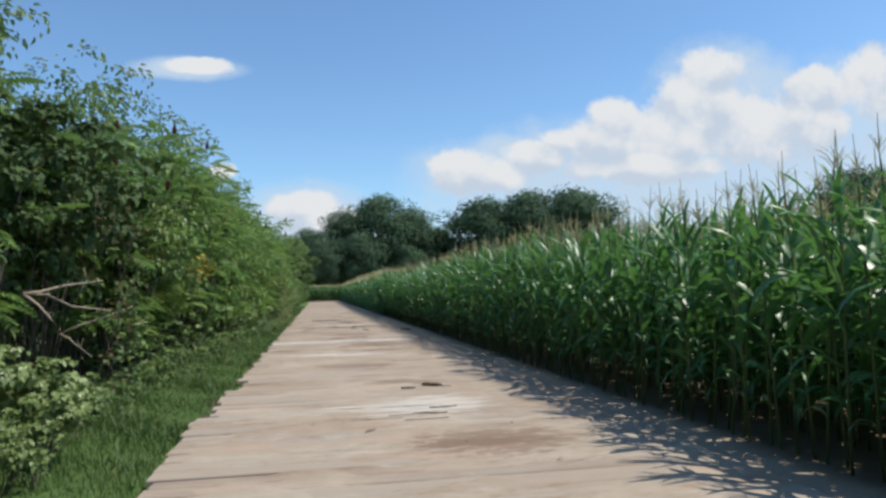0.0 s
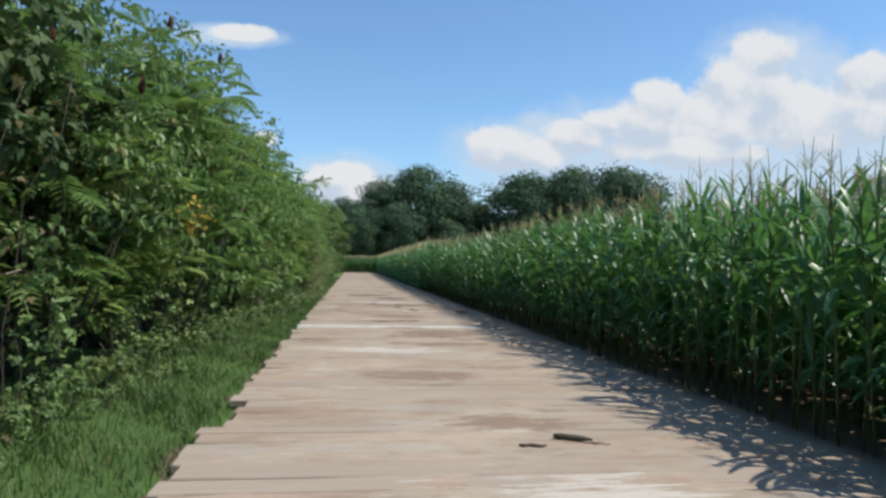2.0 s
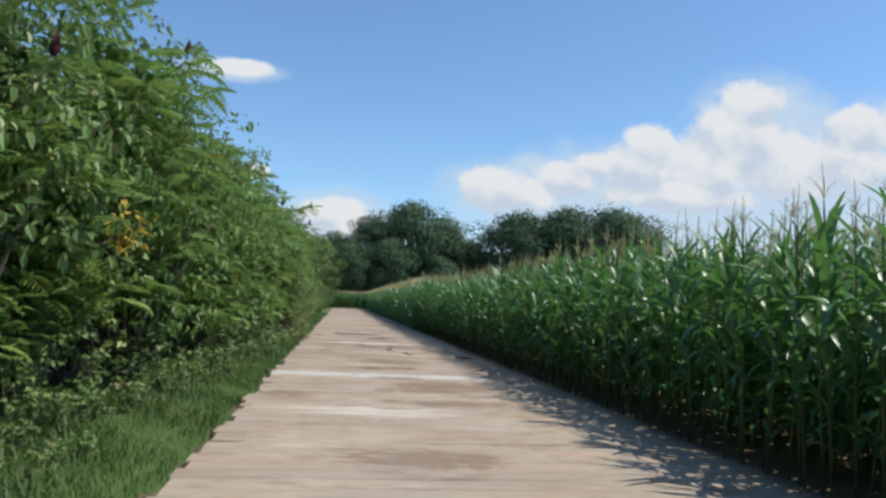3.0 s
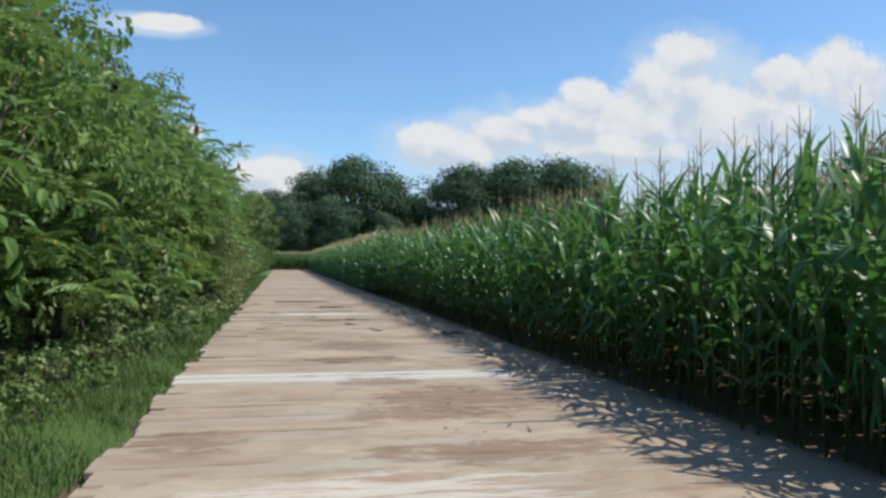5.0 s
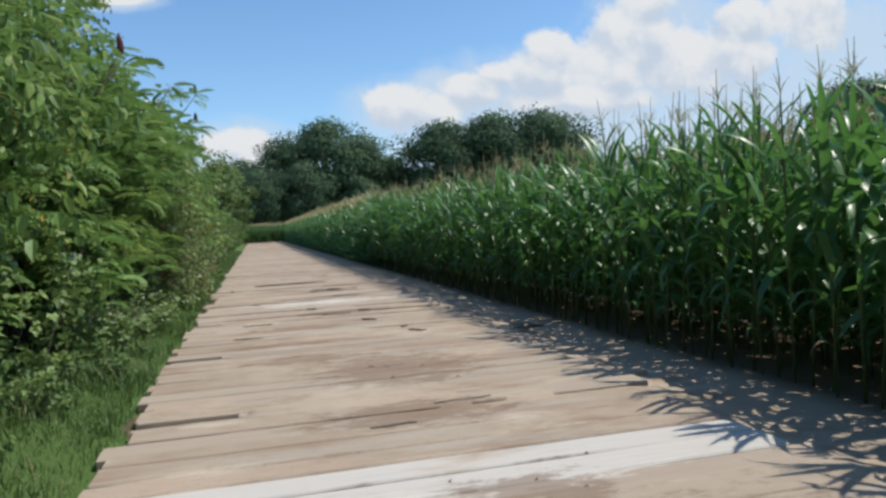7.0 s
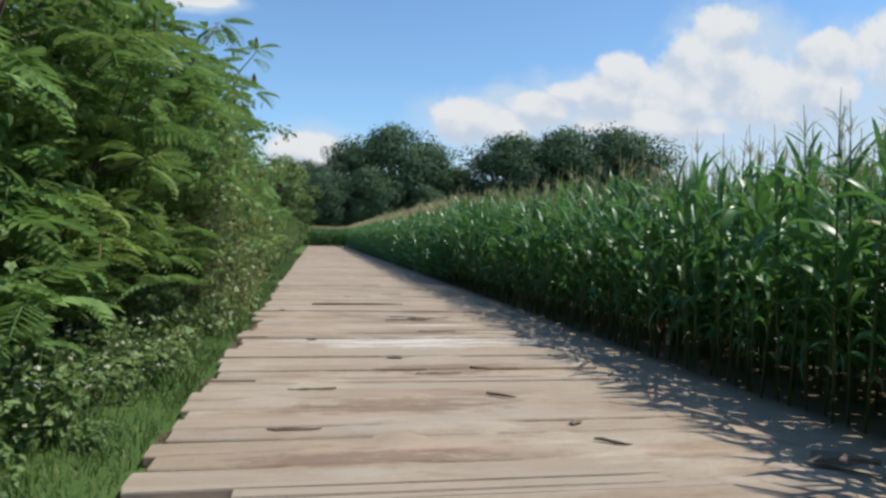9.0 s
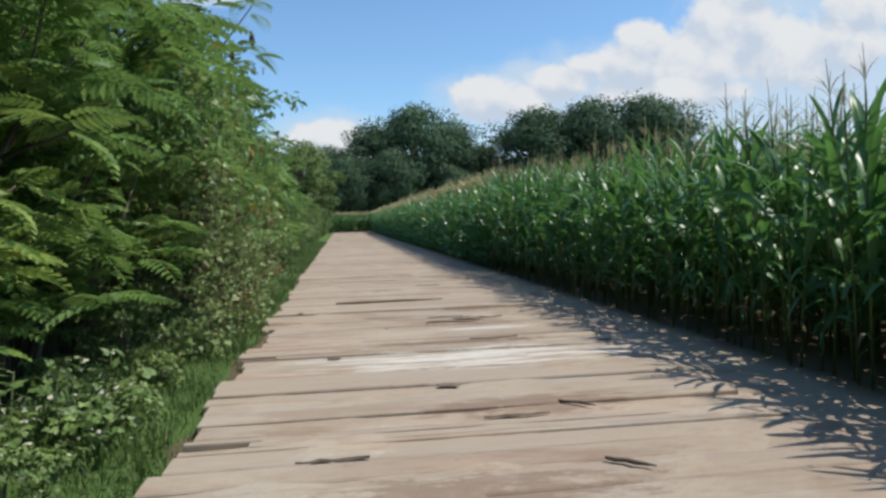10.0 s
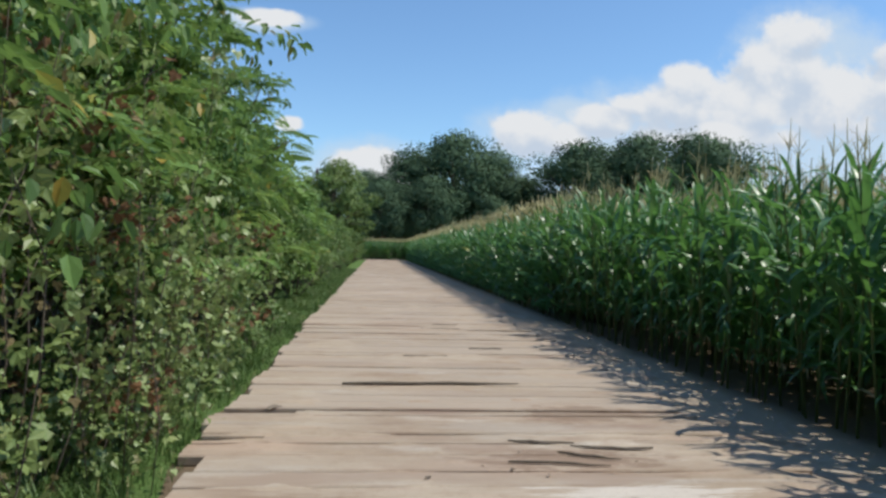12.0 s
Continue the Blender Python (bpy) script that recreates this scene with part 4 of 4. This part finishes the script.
def dress_hedge():
    r = np.random.default_rng(29)
    for y, h in [(33.2, 3.2), (33.8, 3.4), (34.4, 3.0), (35.0, 2.6), (35.6, 2.2), (36.3, 1.9), (37.2, 1.6), (38.2, 1.3)]:
        climbing_vine(r, hedge_front(y) + 0.42, y, h, SUNLIT_VINE, "climbing vine with small leaves in a painted sunlit green", 420, 0.62)
    for y, h in [(33.4, 2.6), (34.7, 1.8), (35.8, 1.2), (9.9, 2.9), (38.8, 1.8)]:
        climbing_vine(r, hedge_front(y) + 0.3, y, h, DRY_LEAF, "withered brown vine hanging in the hedge", 120, 0.55)
    for y, h in [(2.6, 1.2), (3.6, 1.5), (4.4, 1.1), (12.0, 1.9), (16.5, 2.4), (24.6, 1.8), (27.2, 1.5)]:
        climbing_vine(r, hedge_front(y) + 0.1, y, h, VINE_LEAF, "leafy green vine spilling from the hedge", 260, 0.8)
    for y, z in [(40.6, 1.61), (35.3, 0.37), (38.6, 0.55), (34.4, 2.23), (34.9, 1.56)]:
        climbing_vine(r, hedge_front(y) + 0.34, y, 0.42, RUST_LEAF, "small clump of rust-brown dead leaves caught in the hedge", 90, 0.62, z - 0.2)
    climbing_vine(r, hedge_front(15.7) + 0.35, 15.7, 0.42, YELLOW_LEAF, "small clump of yellowed leaves in the green hedge", 60, 0.7, 1.85)
    dead_branch(r, "broken reddish-brown branch forking out of the hedge", (-3.35, 9.2, 1.55), [(0.75, 0.55, 0.15), (0.35, 0.3, -0.5), (0.8, 0.9, -0.25)])
    dead_branch(r, "bare pale branch leaning out of the hedge", (-3.3, 10.3, 1.0), [(0.9, 0.2, 0.35), (0.5, -0.3, -0.3)], 0.016)
    dead_branch(r, "thin bare stem standing in the hedge", (-2.2, 38.6, -0.1), [(-0.25, 0.1, 2.2), (0.1, 0.3, 1.7)], 0.014)
    bramble = shrub(r, "bramble", 1.3, 0.9, 900, SUNLIT_VINE, "sunlit green bramble spilling onto the verge", "bramble", 0.75)
    bramble.matrix_basis = pose(-2.75, 4.1, -0.09, 0, 0, 40)
    for x, y, s in [(-2.85, 2.9, 1.1), (-2.9, 5.3, 0.75), (-3.4, 4.6, 1.3), (-2.35, 6.9, 0.6), (-2.5, 8.0, 0.62), (-2.3, 5.9, 0.5), (-2.75, 7.5, 0.8), (-2.75, 9.0, 0.5), (-3.05, 6.1, 0.85), (-3.2, 7.1, 0.95), (-3.0, 7.9, 0.7), (-3.5, 8.3, 0.8), (-3.9, 6.6, 1.1), (-2.6, 27.2, 0.55), (-2.7, 6.3, 0.5), (-2.45, 5.0, 0.5), (-2.6, 1.6, 0.7), (-2.5, 30.0, 0.4), (-2.6, 31.4, 0.4)]:
        copy_thing(bramble, pose(x, y, -0.09, 0, 0, y * 70) @ Matrix.Diagonal((s, s, s, 1)))
    for y in (27.6, 28.3, 29.0, 29.7, 30.4):
        flowering_weed(r, hedge_front(y) + 0.15 + r.normal(0, 0.08), y, r.uniform(0.55, 0.95), 130)
    for y in (37.5, 39.0, 33.0, 43.0):
        flowering_weed(r, hedge_front(y) + 0.25, y, 0.6, 70)


dress_hedge()


# ---- timber track ----
SLOTS = [(23.62, -0.34), (26.6, -0.6), (29.95, -0.73), (32.92, -0.83), (35.47, -0.71), (36.48, -0.57)]  # places where a board starts short: y, its left end
JOINTS = [19.7, 20.1, 22.02, 23.2, 24.5, 25.85, 27.7, 28.6, 29.3, 30.6, 31.85, 32.75, 33.6, 35.1, 36.6, 37.7]  # open joints between mats
PALE_AT = [(21.45, 21.6), (21.75, 22.0)]  # bleached boards
MAT_LONG, BOARD_WIDE, TRACK_LONG = 1.193, 0.265, 124


def lay_out():
    """Mats of boards: where each mat starts and, for its boards, both edges and the left end."""
    r = np.random.default_rng(17)
    starts = [JOINTS[0] - MAT_LONG * k for k in range(21, 0, -1)] + JOINTS
    while starts[-1] < TRACK_LONG:
        starts.append(starts[-1] + MAT_LONG)
    mats = []
    for a, b in zip(starts, starts[1:]):
        n = max(2, round((b - a) / 0.3))
        even = any(a < y < b for y, _ in SLOTS + PALE_AT)
        shares = np.ones(n) if even else r.uniform(0.65, 1.35, n)
        edges = a + np.concatenate([[0], np.cumsum(shares / shares.sum())]) * (b - a)
        left = -1.2 + r.normal(0, 0.05)
        boards = []
        for lo, hi in zip(edges, edges[1:]):
            ends = [x for y, x in SLOTS if lo <= y < hi]
            if ends:
                mid = (lo + hi) / 2
                boards += [(lo, mid - 0.075, None), (mid - 0.075, mid + 0.065, ends[0]), (mid + 0.065, hi, None)]
            else:
                boards.append((lo, hi, None))
        mats.append((a, left, boards))
    return mats


MATS = lay_out()


def dirt_sheet():
    """Trodden clay that lies over the boards and sinks below them where they are swept bare."""
    xs = np.arange(-1.05, 3.75, 0.08)
    ys = np.concatenate([np.arange(-6, 44, 0.07), np.arange(44, 124, 0.4)])
    slots = [(lo, hi, end) for _, _, boards in MATS for lo, hi, end in boards if end is not None]
    verts = []
    for y in ys:
        slot = [end for lo, hi, end in slots if lo - 0.03 < y < hi + 0.03]
        joint = any(abs(y - j) < 0.055 for j in JOINTS)
        for x in xs:
            n = noise.fractal(Vector((x * 0.6, y * 1.0, 3.1)), 0.9, 2.0, 4)
            m = noise.noise(Vector((x * 3.0, y * 5.0, 8.0)))
            side = min(1.0, (x + 1.06) / 0.4)
            bare = float(np.interp(y, [0, 18, 24, 30], [0.003, 0.001, -0.009, -0.014])) - (0.03 if abs(y - 21.75) < 0.6 else 0)
            off = max(0.0, x - 2.95 + 0.3 * n)
            z = min(0.009 + 0.004 * m, bare + 0.040 * n + 0.010 * m - 0.02 * (1 - side))
            verts.append((x, y, -0.062 if slot and x < slot[0] + 0.06 else max(min(z, -0.035) if joint and n < 0.45 else z, -0.08) - 0.06 * min(1, off / 0.5)))
    nx = len(xs)
    faces = [[j * nx + i, j * nx + i + 1, (j + 1) * nx + i + 1, (j + 1) * nx + i] for j in range(len(ys) - 1) for i in range(nx - 1)]
    tagged(new("dirt_layer", mesh_of("dirt_layer", verts, faces, DIRT, True)), "pale dry clay trodden over the timber boards", "dirt", kind="stuff")


dirt_sheet()


def board_mesh(r, mat, length, width):
    """A sawn board across the track with worn, rounded edges and a slightly crooked top."""
    xs = np.linspace(0, length, 7)
    verts, faces = [], []
    prof = [(-0.5, -0.07), (-0.5, -0.014), (-0.46, -0.002), (0.0, 0.0), (0.46, -0.002), (0.5, -0.014), (0.5, -0.07)]
    for i, x in enumerate(xs):
        wob = r.normal(0, 0.003)
        for a, b in prof:
            verts.append((x, a * width + wob, b + r.normal(0, 0.0012)))
    n = len(prof)
    for i in range(len(xs) - 1):
        for k in range(n - 1):
            faces.append([i * n + k, i * n + k + 1, (i + 1) * n + k + 1, (i + 1) * n + k][::-1])
    faces.append(list(range(n)))
    faces.append([(len(xs) - 1) * n + k for k in range(n)][::-1])
    return mesh_of("board", verts, faces, mat)


def lay_track():
    r = np.random.default_rng(18)
    shapes = {m: [board_mesh(r, m, 4.2, BOARD_WIDE) for _ in range(5)] for m in (BOARD, BOARD_PALE)}
    short = {m: [board_mesh(r, m, 3.66, BOARD_WIDE) for _ in range(3)] for m in (BOARD, BOARD_PALE)}
    rest = []
    for start, left, boards in MATS:
        mat_ob = None
        if start < 72:
            mat_ob = new("timber_mat")
            tagged(mat_ob, "weathered timber mat of wide boards laid across the track, dusted with clay", "timber mat", "track of timber mats", "structure")
        for k, (lo, hi, end) in enumerate(boards):
            near_gap = 0.02 if k == 0 else 0.003 if r.random() < 0.45 else 0.011
            far_gap = 0.016 if k == len(boards) - 1 else 0.003 if r.random() < 0.45 else 0.011
            mid, wide = (lo + near_gap + hi - far_gap) / 2, hi - lo - near_gap - far_gap
            kind = BOARD_PALE if any(lo < (a + b) / 2 < hi for a, b in PALE_AT) else BOARD
            x = left + r.normal(0, 0.025) if end is None else end
            m = pose(x, mid, r.normal(0, 0.005), r.normal(0, 0.6), r.normal(0, 0.1), r.normal(0, 0.12)) @ Matrix.Diagonal((1, wide / BOARD_WIDE, 1, 1))
            if mat_ob:
                pool = (shapes if end is None else short)[kind]
                part("board", pool[int(r.integers(0, len(pool)))], mat_ob).matrix_basis = m
            else:
                rest.append(m)
    me = shapes[BOARD][0]
    v = np.array([w.co[:] for w in me.vertices])
    f = [list(p.vertices) for p in me.polygons]
    pieces = [(np.array([(m @ Vector(p))[:] for p in v]), f) for m in rest]
    v, f = join(*pieces)
    tagged(new("timber_boards", mesh_of("timber_boards", v, f, BOARD)), "weathered boards of the track farther on", "timber mat", kind="stuff")


lay_track()


# ---- loose things on the track ----
def loose_stick(r, x, y, length, turn, thick, label="dark weathered stick lying on the boards"):
    pts = [(length * f, r.normal(0, 0.012), thick * 0.8 + abs(r.normal(0, 0.003))) for f in np.linspace(0, 1, 6)]
    v, f = tube(pts, [thick * 0.6, thick, thick * 0.9, thick, thick * 0.7, thick * 0.3], 6)
    ob = new("stick", mesh_of("stick", v, f, BARK, True))
    ob.matrix_basis = pose(x, y, 0.006, 0, 0, turn)
    tagged(ob, label, "stick", "litter on the track")


def splinter(r, x, y, length, turn):
    """A flat torn strip of wood with ragged ends."""
    n = 7
    verts, faces = [], []
    for i in range(n):
        f = i / (n - 1)
        w = 0.004 + 0.02 * math.sin(math.pi * f) * r.uniform(0.5, 1.3)
        mid, top = r.normal(0, 0.009), 0.008 + 0.008 * r.random()
        verts += [(f * length, mid - w, 0), (f * length, mid - w * 0.5, top), (f * length, mid + w * 0.6, top * 0.9), (f * length, mid + w, 0)]
    for i in range(n - 1):
        for k in range(3):
            faces.append([i * 4 + k, i * 4 + k + 1, i * 4 + k + 5, i * 4 + k + 4][::-1])
    faces += [[0, 1, 2, 3], [4 * n - 1, 4 * n - 2, 4 * n - 3, 4 * n - 4]]
    ob = new("wood_splinter", mesh_of("wood_splinter", verts, faces, BARK))
    ob.matrix_basis = pose(x, y, 0.004, 0, 0, turn)
    tagged(ob, "dark torn strip of wood lying on the worn boards", "splinter", "litter on the track")


def clod(r, x, y, size, mat, name, label):
    """A lump with a broken outline, pressed into the ground."""
    bm = bmesh.new()
    bmesh.ops.create_icosphere(bm, subdivisions=2, radius=size)
    seed = r.uniform(0, 50)
    for v in bm.verts:
        k = 1 + 0.75 * noise.noise(v.co / size * 1.7 + Vector((seed, 0, 0)))
        v.co = Vector((v.co.x * k * 1.8, v.co.y * k * 0.8, v.co.z * k * 0.34))
    me = bpy.data.meshes.new(name)
    bm.to_mesh(me)
    bm.free()
    me.materials.append(mat)
    ob = new(name, me)
    ob.matrix_basis = pose(x, y, size * 0.18 + 0.004, 0, 0, r.uniform(0, 360))
    tagged(ob, label, name, "litter on the track")


def litter():
    r = np.random.default_rng(41)
    loose_stick(r, -0.22, 37.66, 1.9, 1.5, 0.022, "long dark crooked stick lying across the boards")
    loose_stick(r, 1.7, 10.75, 0.32, -25, 0.03, "short brown stick on the dusty track")
    loose_stick(r, 1.35, 10.5, 0.22, -8, 0.018)
    loose_stick(r, 1.05, 34.9, 0.7, -9, 0.011)
    loose_stick(r, 1.45, 35.1, 0.45, -22, 0.012)
    loose_stick(r, 1.55, 30.3, 0.3, -40, 0.014)
    loose_stick(r, 1.85, 27.4, 0.28, -38, 0.014)
    loose_stick(r, 1.42, 28.95, 0.3, -42, 0.016)
    clod(r, 3.35, 26.75, 0.12, STONE, "clod", "dark clump of earth at the edge of the track")
    for x, y, s in [(0.79, 31.06, 0.055), (-0.78, 36.56, 0.05), (-0.2, 32.6, 0.04), (1.9, 27.9, 0.045), (0.67, 7.4, 0.045)]:
        clod(r, x, y, s, STONE, "stone", "small dark brown stone on the boards")
    for x, y, length, turn in [(0.95, 8.25, 0.3, 4), (1.25, 8.35, 0.4, -6), (1.1, 7.9, 0.5, 2), (1.5, 8.7, 0.35, 5), (0.5, 8.05, 0.6, 3), (1.9, 10.6, 0.22, -15), (1.15, 35.45, 0.5, -8), (1.6, 35.3, 0.62, -6), (0.95, 43.2, 0.7, 0), (1.2, 43.9, 0.5, 3), (0.9, 30.0, 0.5, 3), (-0.4, 29.3, 0.45, 2), (1.4, 33.4, 0.6, 4), (0.5, 39.8, 0.6, 1), (1.5, 40.6, 0.5, -2), (-0.5, 27.9, 0.4, 2), (1.2, 23.3, 0.5, 3), (0.6, 22.8, 0.35, 4)]:
        splinter(r, x, y, length, turn)
    for cx, cy, n in [(1.3, 24.9, 16), (1.9, 20.2, 14), (1.3, 21.3, 10), (0.9, 8.0, 9), (1.6, 6.6, 9), (1.4, 35.0, 8), (2.0, 18.6, 10), (1.2, 14.0, 8)]:
        for k in range(n):
            clod(r, cx + r.normal(0, 0.42), cy + r.normal(0, 0.3), r.uniform(0.006, 0.018), DIRT if k % 4 else STONE, "clod", "crumbled lump of dry brown clay")


litter()
